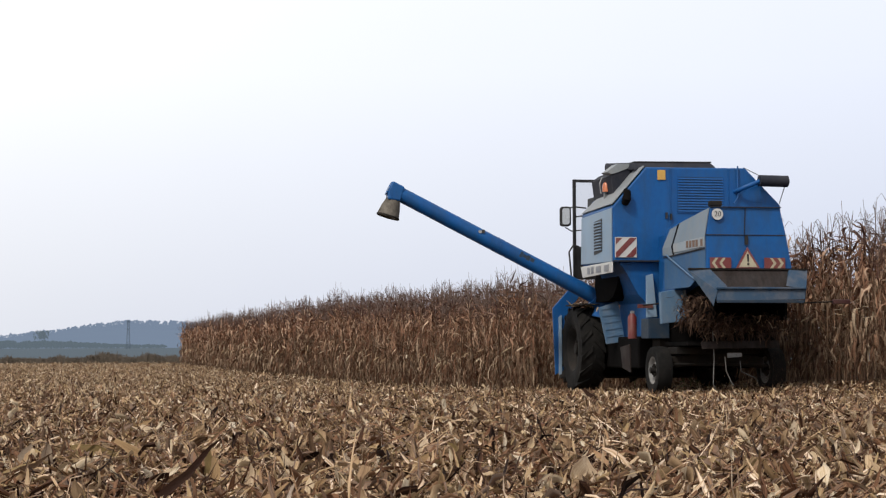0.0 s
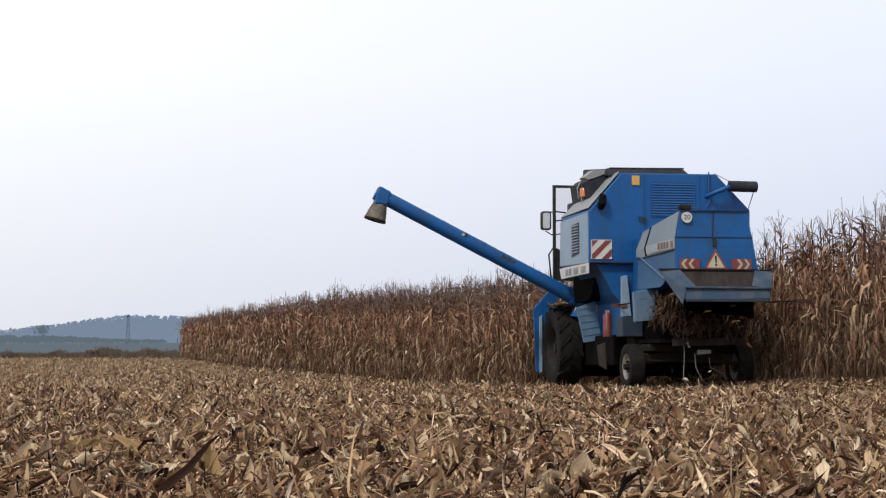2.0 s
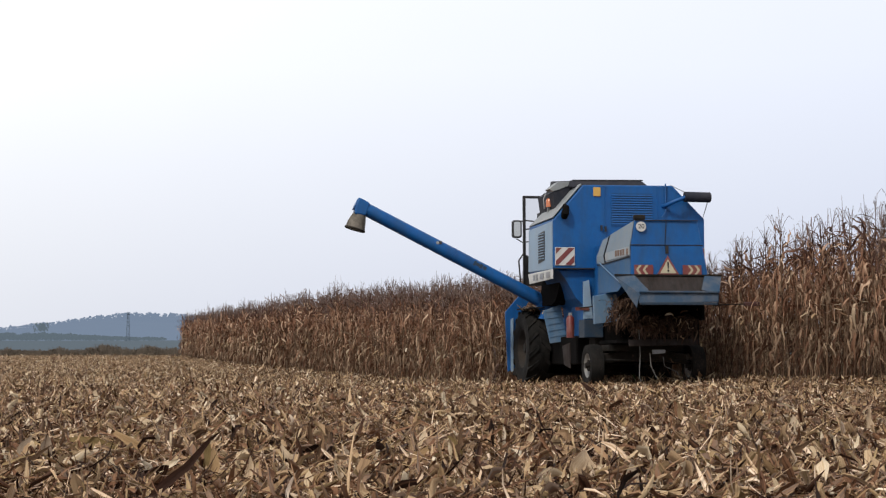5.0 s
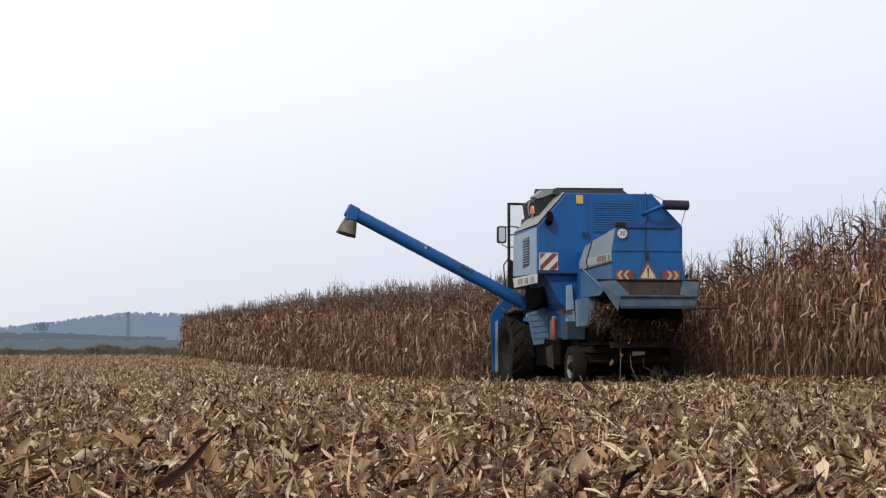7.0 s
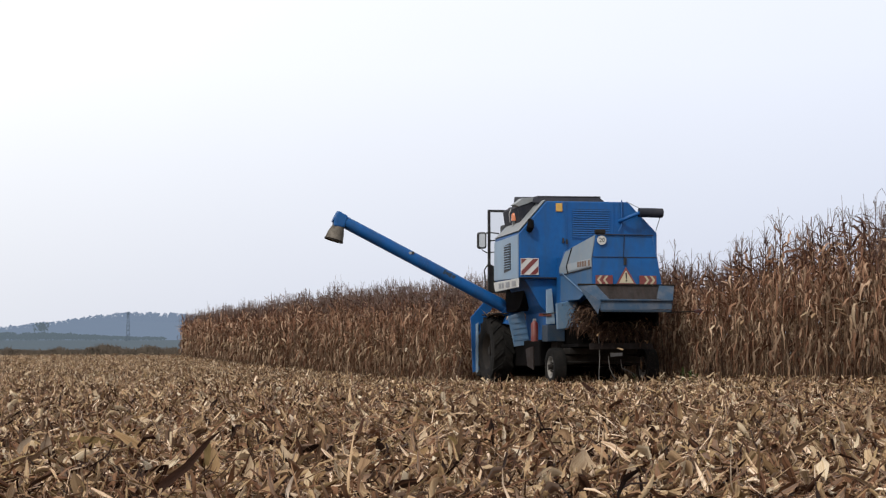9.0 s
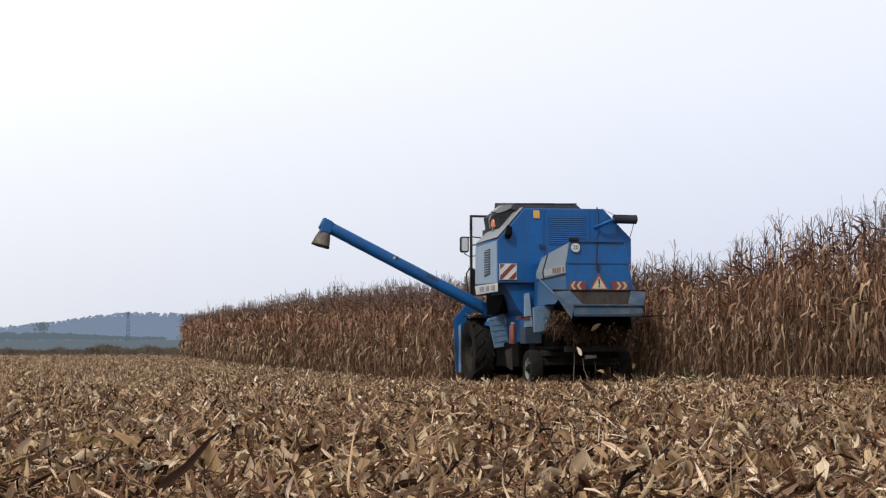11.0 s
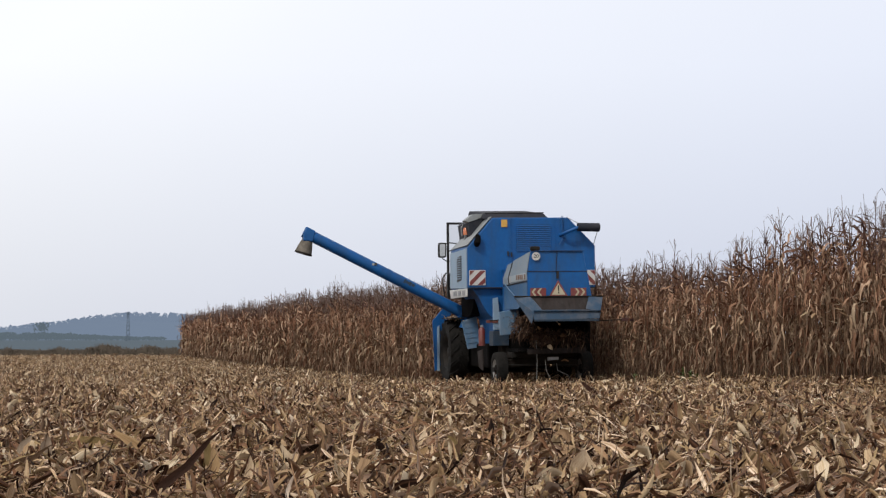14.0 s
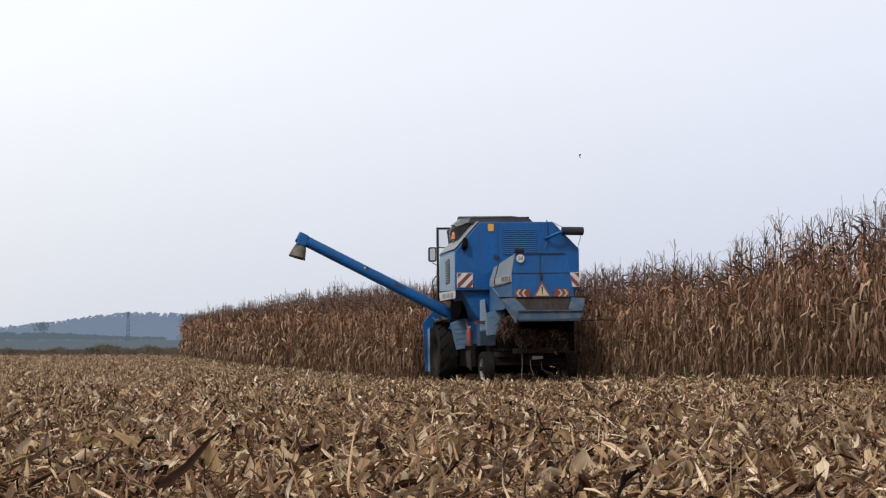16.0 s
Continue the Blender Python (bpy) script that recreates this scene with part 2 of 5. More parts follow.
def box(bm, x0, x1, y0, y1, z0, z1):
    vs = [bm.verts.new((x, y, z)) for x in (x0, x1) for y in (y0, y1) for z in (z0, z1)]
    for f in ((0, 1, 3, 2), (4, 6, 7, 5), (0, 4, 5, 1), (2, 3, 7, 6), (0, 2, 6, 4), (1, 5, 7, 3)):
        bm.faces.new([vs[i] for i in f])
    return bm


def prism(bm, points, way):
    """A flat outline carried along a way."""
    a = [bm.verts.new(p) for p in points]
    b = [bm.verts.new(Vector(p) + Vector(way)) for p in points]
    bm.faces.new(a)
    bm.faces.new(b[::-1])
    for i in range(len(a)):
        j = (i + 1) % len(a)
        bm.faces.new((a[j], a[i], b[i], b[j]))
    bmesh.ops.recalc_face_normals(bm, faces=bm.faces)
    return bm


def tube(bm, line, radius, n=10, cap=True):
    """A round bar along points; radius is one number or one for each point."""
    line = [Vector(p) for p in line]
    radii = radius if isinstance(radius, (list, tuple)) else [radius] * len(line)
    rings = []
    for i, p in enumerate(line):
        way = (line[min(i + 1, len(line) - 1)] - line[max(i - 1, 0)]).normalized()
        side = way.orthogonal().normalized() if not rings else (side - way * side.dot(way)).normalized()
        up = way.cross(side)
        rings.append([bm.verts.new(p + radii[i] * (math.cos(a) * side + math.sin(a) * up)) for a in (2 * math.pi * k / n for k in range(n))])
    for a, b in zip(rings, rings[1:]):
        for k in range(n):
            bm.faces.new((a[k], a[(k + 1) % n], b[(k + 1) % n], b[k]))
    if cap:
        bm.faces.new(rings[0][::-1])
        bm.faces.new(rings[-1])
    return bm


def lathe(bm, profile, n=32):
    """Turns (radius, y) pairs about the y axis; the outline closes on itself."""
    rings = [[bm.verts.new((r * math.cos(a), y, r * math.sin(a))) for a in (2 * math.pi * k / n for k in range(n))] for r, y in profile]
    for i in range(len(rings)):
        a, b = rings[i], rings[(i + 1) % len(rings)]
        for k in range(n):
            bm.faces.new((a[k], a[(k + 1) % n], b[(k + 1) % n], b[k]))
    bmesh.ops.recalc_face_normals(bm, faces=bm.faces)
    return bm


def part(name, bm, mat, parent, label="", bevel=0.0, soft=False):
    me = bpy.data.meshes.new(name)
    bm.to_mesh(me)
    bm.free()
    me.materials.append(mat)
    if soft:
        for p in me.polygons:
            p.use_smooth = True
    ob = new(name, me)
    ob.parent = parent
    if label:
        tagged(ob, label)
    if bevel:
        mod = ob.modifiers.new("edge", "BEVEL")
        mod.width, mod.segments, mod.limit_method = bevel, 2, "ANGLE"
    if soft:
        mod = ob.modifiers.new("split", "EDGE_SPLIT")
        mod.split_angle = radians(38)
    return ob


def B():
    return bmesh.new()


rng = np.random.default_rng(7)


# ---- ground ----
def make_ground():
    ys = np.concatenate([np.linspace(-300, -10, 8), np.linspace(-6, 34, 134), np.linspace(34.5, 160, 120), np.linspace(165, 450, 30), np.linspace(480, 1700, 30), [2200, 3000, 4500]])
    us = np.linspace(-1, 1, 121)
    us = np.sign(us) * np.abs(us) ** 1.3
    yy, uu = np.meshgrid(ys, us, indexing="ij")
    xx = uu * (14 + 0.55 * np.abs(yy)) + 0.0
    zz = land(xx, yy) - 0.02
    n, m = yy.shape
    i = np.arange(n * m).reshape(n, m)
    quads = np.stack([i[:-1, :-1], i[:-1, 1:], i[1:, 1:], i[1:, :-1]], -1).reshape(-1, 4)
    ob = new("ground", mesh_of("ground", np.stack([xx, yy, zz], -1).reshape(-1, 3), quads, [SOIL], soft=True))
    tagged(ob, "brown harvested maize field covered with chopped stalks", "ground", kind="structure")
    return ob


ground = make_ground()


# ---- maize ----
def leaf_strip(r, base, azimuth, length, width, rise, bend, twist, segs, across, wild=0):
    """One blade: an arching, drooping, twisted strip. Returns verts and quads."""
    verts, p, step = [], np.array(base, float), length / segs
    out = np.array([math.cos(azimuth), math.sin(azimuth), 0.0])
    side0 = np.array([-math.sin(azimuth), math.cos(azimuth), 0.0])
    for i in range(segs + 1):
        s = i / segs
        a = max(rise - bend * s ** (0.6 if wild == 0 else 0.5), -1.62) + (r.normal(0, 0.3) if wild else 0)
        way = out * math.cos(a) + np.array([0, 0, math.sin(a)])
        nrm = -out * math.sin(a) + np.array([0, 0, math.cos(a)])
        q = twist * s
        side = side0 * math.cos(q) + nrm * math.sin(q)
        w = width * (0.45 + 2.2 * s if s < 0.25 else 1.0 * (1 - ((s - 0.25) / 0.75) ** 2.2) + 0.04) * 0.5
        if across == 3:
            verts += [p - side * w, p - nrm * w * 0.45, p + side * w]
        else:
            verts += [p - side * w, p + side * w]
        p = p + way * step + r.normal(0, 0.014 if wild else 0.006, 3)
    quads = []
    for i in range(segs):
        for j in range(across - 1):
            k = i * across + j
            quads.append((k, k + 1, k + across + 1, k + across))
    return np.array(verts), np.array(quads)


def rod(line, radii, n=3):
    verts, quads = [], []
    line = np.array(line, float)
    for i, p in enumerate(line):
        for k in range(n):
            a = 2 * math.pi * k / n
            verts.append(p + radii[i] * np.array([math.cos(a), math.sin(a), 0]))
    for i in range(len(line) - 1):
        for k in range(n):
            quads.append((i * n + k, i * n + (k + 1) % n, (i + 1) * n + (k + 1) % n, (i + 1) * n + k))
    return np.array(verts), np.array(quads)


def maize(seed, fine):
    """A dry maize plant: lists of (kind, verts, quads), kind 0 leaf, 1 stalk, 2 tassel, 3 ear, 4 top leaf."""
    r = np.random.default_rng(seed)
    tall = r.uniform(2.0, 2.45)
    lean = r.normal(0, 0.05, 2)
    out = []

    def at(z):
        return np.array([lean[0] * z, lean[1] * z, z])
    out.append((1, *rod([at(0), at(tall * 0.5), at(tall)], [0.013, 0.011, 0.006], 4 if fine else 3)))
    az = r.uniform(0, 6.28)
    # withered leaves: most fold over and hang along the stalk, some stand up stiffly; the upper ones are redder
    count = 30 if fine else 17
    for k in range(count):
        h = tall * (0.12 + 0.76 * (k + r.uniform(0, 0.9)) / count)
        a = az + math.pi * k + r.normal(0, 0.6)
        if r.random() < 0.35 and h > 0.4 * tall:
            rise, bend, length = r.uniform(0.95, 1.4), r.uniform(0.1, 1.3), r.uniform(0.22, 0.42)
        else:
            rise, bend, length = r.uniform(0.2, 1.2), r.uniform(2.8, 4.2), min(h * 1.1, r.uniform(0.3, 0.62))
        width = r.uniform(0.014, 0.046) if fine else r.uniform(0.026, 0.075)
        red = h / tall + r.normal(0, 0.16) > 0.55
        out.append((5 if red else 0, *leaf_strip(r, at(h), a, length, width, rise, bend, r.normal(0, 2.0), 5 if fine else 4, 3 if fine else 2, 1)))
    # short dark leaves that curl upright below the tassel
    count = 5 if fine else 3
    for k in range(count):
        h = tall * (0.80 + 0.18 * (k + r.uniform(0, 0.8)) / count)
        a = az + math.pi * k + r.normal(0, 0.7)
        out.append((4, *leaf_strip(r, at(h), a, r.uniform(0.18, 0.42), r.uniform(0.018, 0.042), r.uniform(0.75, 1.4), r.uniform(-0.4, 2.4), r.normal(0, 2.2), 5 if fine else 3, 3 if fine else 2, 1)))
    if r.random() < 0.7:
        h, a = r.uniform(0.85, 1.15), r.uniform(0, 6.28)
        b, o = at(h), np.array([math.cos(a), math.sin(a), 0])
        droop = r.uniform(-0.9, 0.3)
        line = [b + o * 0.02, b + o * 0.07 + [0, 0, droop * 0.07], b + o * 0.14 + [0, 0, droop * 0.17], b + o * 0.19 + [0, 0, droop * 0.26]]
        out.append((3, *rod(line, [0.012, 0.032, 0.028, 0.006], 6 if fine else 4)))
    # a few tassel branches that arch over
    t0 = at(tall)
    for k in range(r.integers(3, 7) if fine else 3):
        a, sp = r.uniform(0, 6.28), (0.03 if k == 0 else r.uniform(0.06, 0.2))
        ln = r.uniform(0.22, 0.38) if k == 0 else r.uniform(0.12, 0.26)
        o = np.array([math.cos(a) * sp, math.sin(a) * sp, 0])
        fall = 0 if k == 0 else r.uniform(0, 0.09)
        line = [t0 - [0, 0, 0.03], t0 + o * 0.45 + [0, 0, ln * 0.6], t0 + o * 0.85 + [0, 0, ln], t0 + o * 1.25 + [0, 0, ln - fall]]
        w = 0.0036 if fine else 0.005
        out.append((2, *rod(line, [w, w * 1.2, w, w * 0.7], 3)))
    return out


def joined(pieces):
    v, q, m, n = [], [], [], 0
    for kind, a, b in pieces:
        v.append(a)
        q.append(b + n)
        m.append(np.full(len(b), kind))
        n += len(a)
    return np.concatenate(v), np.concatenate(q), np.concatenate(m)


MAIZE_MATS = [LEAF, STALK, TASSEL, HUSK, TOP_LEAF, RED_LEAF]
FINE = [joined(maize(100 + k, True)) for k in range(14)]
PLAIN = [joined(maize(300 + k, False)) for k in range(12)]


def maize_mesh(name, spots, kinds, origin=(0, 0, 0)):
    v, q, m, n = [], [], [], 0
    for x, y, size in spots:
        a, b, c = kinds[int(rng.integers(len(kinds)))]
        t = rng.uniform(0, 6.28)
        lx, ly = rng.normal(0, 0.035, 2)
        co, si = math.cos(t), math.sin(t)
        p = np.stack([a[:, 0] * co - a[:, 1] * si + lx * a[:, 2], a[:, 0] * si + a[:, 1] * co + ly * a[:, 2], a[:, 2]], 1) * size
        v.append(p + [x - origin[0], y - origin[1], float(land(x, y)) - 0.02 - origin[2]])
        q.append(b + n)
        m.append(c)
        n += len(a)
    return mesh_of(name, np.concatenate(v), np.concatenate(q), MAIZE_MATS, np.concatenate(m))


LANE_ROWS = (-1.5, -0.73, 0.04, 0.81)
WALL_ROWS = tuple(1.62 + 0.77 * k for k in range(6))
FIELD_END = 135.0


def spots_in(u, y0, y1, gap=0.17):
    out, y = [], y0
    while y < y1:
        uu = u + rng.normal(0, 0.06)
        out.append((float(lane_x(y)) + uu / 0.979, y, rng.uniform(0.89, 1.06) + 0.035 * math.sin(y * 1.7 + u) + 0.03 * math.sin(y * 0.61 + 2 * u) + float(np.interp(y, [27, 29.3, 31.6, 34, 38, 47, 59, 78, 114, 135], [0.0, 0.05, 0.07, -0.06, -0.10, -0.05, 0.06, 0.18, 0.20, 0.14]))))
        y += gap * rng.uniform(0.6, 1.4)
    return out


def make_maize_plant(seed):
    """A single plant in parts."""
    thing = new("maize_plant", None)
    for kind, v, q in maize(seed, True):
        name = ("leaf", "stalk", "tassel", "ear", "leaf", "leaf")[kind]
        ob = new(name, mesh_of(name, v, q, [MAIZE_MATS[kind]]))
        ob.parent = thing
    return tagged(thing, "dry brown maize plant with drooping leaves and tassel", "maize plant", "standing maize by the cut edge")


def make_maize():
    # the plants of the cut edge that stand nearest, one by one
    models = [make_maize_plant(500 + k) for k in range(9)]
    single = spots_in(WALL_ROWS[0], 25.5, 46.0, 0.19)
    used = set()
    for x, y, size in single:
        k = int(rng.integers(len(models)))
        m = pose(x, y, float(land(x, y)) - 0.02, rng.normal(0, 2), rng.normal(0, 2), rng.uniform(0, 360)) @ Matrix.Diagonal((size, size, size, 1))
        if k in used:
            copy_thing(models[k], m)
        else:
            models[k].matrix_basis = m
            used.add(k)
    near = spots_in(WALL_ROWS[0], 21, 25.4) + spots_in(WALL_ROWS[0], 46, 66)
    for u in WALL_ROWS[1:3]:
        near += spots_in(u, 21, 62, 0.15)
    behind = [s for u in WALL_ROWS[3:] for s in spots_in(u, 21, 62, 0.22)]
    near += [s for u in LANE_ROWS for s in spots_in(u, 49.2, 66)]
    far = [s for u in LANE_ROWS for s in spots_in(u, 66, FIELD_END)]
    far += [s for u in WALL_ROWS[:2] for s in spots_in(u, 62 if u > WALL_ROWS[0] else 66, FIELD_END, 0.2)]
    # the end of the field turns away behind the last plants
    far += [(float(lane_x(FIELD_END)) + rng.uniform(-1.6, 24), FIELD_END + rng.uniform(-1, 3), rng.uniform(0.9, 1.1)) for _ in range(420)]
    ob = new("standing_maize", maize_mesh("standing_maize", near, FINE))
    tagged(ob, "dense standing field of dry brown maize", "maize field", kind="stuff")
    ob = new("distant_maize", maize_mesh("distant_maize", far + behind, PLAIN))
    tagged(ob, "long stand of dry brown maize reaching the field's end", "maize field", kind="stuff")


make_maize()

STRIPS = []


def make_strips():
    """The maize that the harvester takes in while it drives, in short strips across its swath."""
    y = 36.2
    while y < 49.2:
        spots = [s for u in LANE_ROWS for s in spots_in(u, y, y + 0.5)]
        org = (float(lane_x(y)), y, float(land(lane_x(y), y)))
        ob = new("maize_strip", maize_mesh("maize_strip", spots, FINE, org))
        ob.location = org
        tagged(ob, "strip of dry maize about to be harvested", "maize", "maize before the header", kind="stuff")
        STRIPS.append((ob, org))
        y += 0.5


make_strips()


# ---- chopped stalks and husks on the ground ----
def scraps(n, xs, ys, length, width, rise, lift, segs, across, r):
    """Curled scraps, all at once: verts (n, k, 3) and quads."""
    L = length[0] * (length[1] / length[0]) ** r.random(n)
    W = width[0] * (width[1] / width[0]) ** r.random(n)
    s = np.linspace(0, 1, segs + 1)
    c = np.linspace(-1, 1, across)
    S, C = np.meshgrid(s, c, indexing="ij")
    S, C = S.ravel(), C.ravel()
    curl, cup = r.normal(0, 2.0, n)[:, None], r.uniform(-0.3, 1.5, n)[:, None]
    shape = np.clip(1.15 - np.abs(S * 2 - 0.8) ** 2.4, 0.12, 1)[None]
    ang = curl * (S - 0.4)[None]
    px = L[:, None] * (S - 0.5)[None] * np.cos(ang * 0.5)
    pz = L[:, None] * 0.35 * ang * (S - 0.4)[None] + W[:, None] * cup * (C ** 2)[None] * 0.5
    tw = r.normal(0, 1.5, n)[:, None] * (S - 0.5)[None]
    py = W[:, None] * 0.5 * C[None] * shape * np.cos(tw)
    pz = pz + W[:, None] * 0.5 * C[None] * shape * np.sin(tw)
    yaw, pitch, roll = r.uniform(0, 6.283, n), r.normal(0, rise, n), r.normal(0, 0.5, n)
    cr, sr = np.cos(roll)[:, None], np.sin(roll)[:, None]
    py, pz = py * cr - pz * sr, py * sr + pz * cr
    cp, sp = np.cos(pitch)[:, None], np.sin(pitch)[:, None]
    px, pz = px * cp - pz * sp, px * sp + pz * cp
    cy, sy = np.cos(yaw)[:, None], np.sin(yaw)[:, None]
    px, py = px * cy - py * sy, px * sy + py * cy
    low = pz.min(1)
    zs = land(xs, ys) - 0.02 - low * 0.75 + r.uniform(0, 1, n) ** 2 * lift
    v = np.stack([px + xs[:, None], py + ys[:, None], pz + zs[:, None]], -1)
    v = v + r.normal(0, 1, v.shape) * (0.10 * W)[:, None, None]
    grain = (W[:, None] * 0.5 * C[None]).ravel()
    q = []
    for i in range(segs):
        for j in range(across - 1):
            k = i * across + j
            q.append((k, k + 1, k + across + 1, k + across))
    q = np.array(q)[None] + (np.arange(n) * v.shape[1])[:, None, None]
    return v.reshape(-1, 3), q.reshape(-1, 4), grain


def field_spots(n, y0, y1, r, margin=1.12, power=1.0):
    """Places strewn over the wedge of open field before the camera, out of the standing maize."""
    xs, ys = [], []
    while len(xs) < n:
        y = y0 + (y1 - y0) * r.random() ** power
        if r.random() > (y / y1):
            continue
        x = r.uniform(-1, 1) * 0.24 * margin * y
        u = (x - float(lane_x(y))) * 0.979
        if u > 1.7 and y > 20 or (y > 52 and u > -1.4):
            continue
        xs.append(x)
        ys.append(y)
    return np.array(xs), np.array(ys)


def make_residue():
    r = np.random.default_rng(21)
    layers = (
        ("chopped_leaves", 46000, 6.0, 15.0, (0.025, 0.19), (0.005, 0.036), 0.46, 0.09, 3, 3, 1.0),
        ("leaf_shreds", 15000, 6.0, 17.0, (0.07, 0.3), (0.004, 0.014), 0.4, 0.10, 3, 2, 1.0),
        ("chopped_husks", 3000, 6.0, 15.0, (0.05, 0.16), (0.018, 0.055), 0.6, 0.10, 3, 3, 1.0),
        ("chopped_leaves", 66000, 15.0, 34.0, (0.04, 0.22), (0.01, 0.04), 0.5, 0.10, 2, 2, 0.9),
        ("chopped_husks", 8000, 15.0, 34.0, (0.05, 0.18), (0.018, 0.055), 0.55, 0.11, 2, 3, 0.9),
        ("leaf_crumbs", 24000, 6.0, 16.0, (0.014, 0.07), (0.003, 0.014), 0.6, 0.10, 1, 2, 1.0),
        ("chopped_leaves", 34000, 34.0, 138.0, (0.07, 0.34), (0.015, 0.07), 0.55, 0.13, 1, 2, 1.3),
        # pale husk colour on these far scraps stands for sunlit leaf tips
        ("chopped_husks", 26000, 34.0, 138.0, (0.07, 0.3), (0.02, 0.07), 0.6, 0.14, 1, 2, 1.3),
    )
    for name, n, y0, y1, ln, wd, rise, lift, segs, across, power in layers:
        xs, ys = field_spots(n, y0, y1, r, power=power)
        v, q, grain = scraps(n, xs, ys, ln, wd, rise, lift, segs, across, r)
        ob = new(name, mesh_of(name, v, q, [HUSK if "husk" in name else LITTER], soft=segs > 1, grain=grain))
        tagged(ob, "chopped dry maize leaves and husks strewn over the field", "crop residue", kind="stuff")


LITTER = material("chopped_leaf", [(0.0103, 0.0056, 0.0044), (0.0371, 0.0175, 0.0109), (0.1243, 0.0589, 0.0319), (0.2044, 0.1059, 0.0564), (0.1565, 0.1135, 0.0886), (0.3236, 0.1904, 0.1084), (0.3049, 0.2186, 0.1077), (0.477, 0.323, 0.2), (0.8163, 0.6658, 0.5156)], 0.72, scale=1.6, bump=0.3, pieces=0.78, stretch=(1, 1, 1), translucent=0.1, spec=0.15, veins=0.5)
make_residue()


PALE_BLUE = material("faded_blue_paint", [(0.0087, 0.0361, 0.078), (0.0173, 0.052, 0.1011)], 0.5, scale=2, bump=0.05, dirt=DUST, dirt_amount=0.4, dirt_scale=3)
TAIL = material("dark_red_lens", [(0.045, 0.016, 0.018), (0.07, 0.022, 0.022)], 0.4, scale=8, bump=0.05, dirt=DUST, dirt_amount=0.3)
GREY = material("grey_paint", [(0.17, 0.187, 0.204), (0.238, 0.255, 0.2635)], 0.55, scale=2, bump=0.03, dirt=(0.2, 0.19, 0.17), dirt_amount=0.5, dirt_scale=3)
MID_BLUE = material("mid_blue_paint", [(0.06, 0.136, 0.24), (0.092, 0.168, 0.264)], 0.5, scale=2, bump=0.04, dirt=(0.22, 0.22, 0.21), dirt_amount=0.45, dirt_scale=3, dirt_stretch=(2, 2, 0.7), spec=0.3)
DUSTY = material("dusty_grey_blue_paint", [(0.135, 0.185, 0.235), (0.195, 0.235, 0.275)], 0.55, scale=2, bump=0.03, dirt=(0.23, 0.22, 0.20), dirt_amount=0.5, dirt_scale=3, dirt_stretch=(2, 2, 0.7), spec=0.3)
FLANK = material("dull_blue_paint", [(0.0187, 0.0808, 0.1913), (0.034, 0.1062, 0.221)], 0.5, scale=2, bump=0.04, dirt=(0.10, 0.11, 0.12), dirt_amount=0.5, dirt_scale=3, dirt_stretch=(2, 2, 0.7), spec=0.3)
DEEP_BLUE = material("deep_blue_grime_and_shade", [(0.0048, 0.021, 0.045), (0.0084, 0.03, 0.06)], 0.6, scale=3, bump=0.05, dirt=(0.06, 0.05, 0.04), dirt_amount=0.5, dirt_scale=4)
PLATE = material("worn_plate", [(0.221, 0.272, 0.323), (0.306, 0.34, 0.3655)], 0.5, scale=4, bump=0.02, dirt=DUST, dirt_amount=0.4)

# ---- harvester ----
# its space: x ahead from the rear wall of the grain tank, y to its left, z up from the ground
def make_wheel(name, radius, width, rim, lugs, parent):
    wheel = new(name, None)
    wheel.parent = parent
    w = width / 2
    b = lathe(B(), [(rim, -w * 0.8), (rim + 0.04, -w * 0.92), (radius * 0.8, -w), (radius * 0.93, -w * 0.92), (radius * 0.965, -w * 0.6), (radius * 0.97, 0),
                    (radius * 0.965, w * 0.6), (radius * 0.93, w * 0.92), (radius * 0.8, w), (rim + 0.04, w * 0.92), (rim, w * 0.8)], 40)
    tyre = part("tyre", b, TYRE, wheel, "black rubber tyre grey with dust", soft=True)
    if lugs:
        b = B()
        for k in range(lugs):
            for side in (-1, 1):
                a0 = 2 * math.pi * (k + (0.5 if side > 0 else 0)) / lugs
                ring = []
                for s, yy in ((0, 0.02), (1, w * 0.97)):
                    for da in (-0.065, 0.065):
                        for rr in (radius * 0.92, radius * 1.012):
                            a = a0 + s * 0.26 + da
                            ring.append(b.verts.new((rr * math.cos(a) * (1 - 0.02 * s), side * yy, rr * math.sin(a) * (1 - 0.02 * s))))
                for f in ((0, 1, 3, 2), (4, 6, 7, 5), (0, 4, 5, 1), (2, 3, 7, 6), (0, 2, 6, 4), (1, 5, 7, 3)):
                    b.faces.new([ring[i] for i in f])
        bmesh.ops.recalc_face_normals(b, faces=b.faces)
        part("tread", b, TYRE, wheel, "deep slanting rubber lugs")
    b = lathe(B(), [(0.05, -0.05), (rim * 0.55, -0.07), (rim * 0.8, -w * 0.3), (rim * 0.96, -w * 0.78), (rim + 0.012, -w * 0.86), (rim + 0.012, w * 0.86), (rim * 0.96, w * 0.78),
                    (rim * 0.8, w * 0.3), (rim * 0.55, 0.07), (0.05, 0.05)], 32)
    part("rim", b, IRON if lugs else RIM, wheel, "grimy dark steel rim" if lugs else "pale grey steel rim", soft=True)
    b = B()
    for k in range(8):
        a = 2 * math.pi * k / 8
        for s in (-1, 1):
            tube(b, [(rim * 0.42 * math.cos(a), s * 0.06, rim * 0.42 * math.sin(a)), (rim * 0.42 * math.cos(a), s * 0.10, rim * 0.42 * math.sin(a))], 0.018, 6)
    tube(b, [(0, -0.15, 0), (0, 0.15, 0)], rim * 0.25, 14)
    part("hub", b, IRON, wheel)
    return wheel


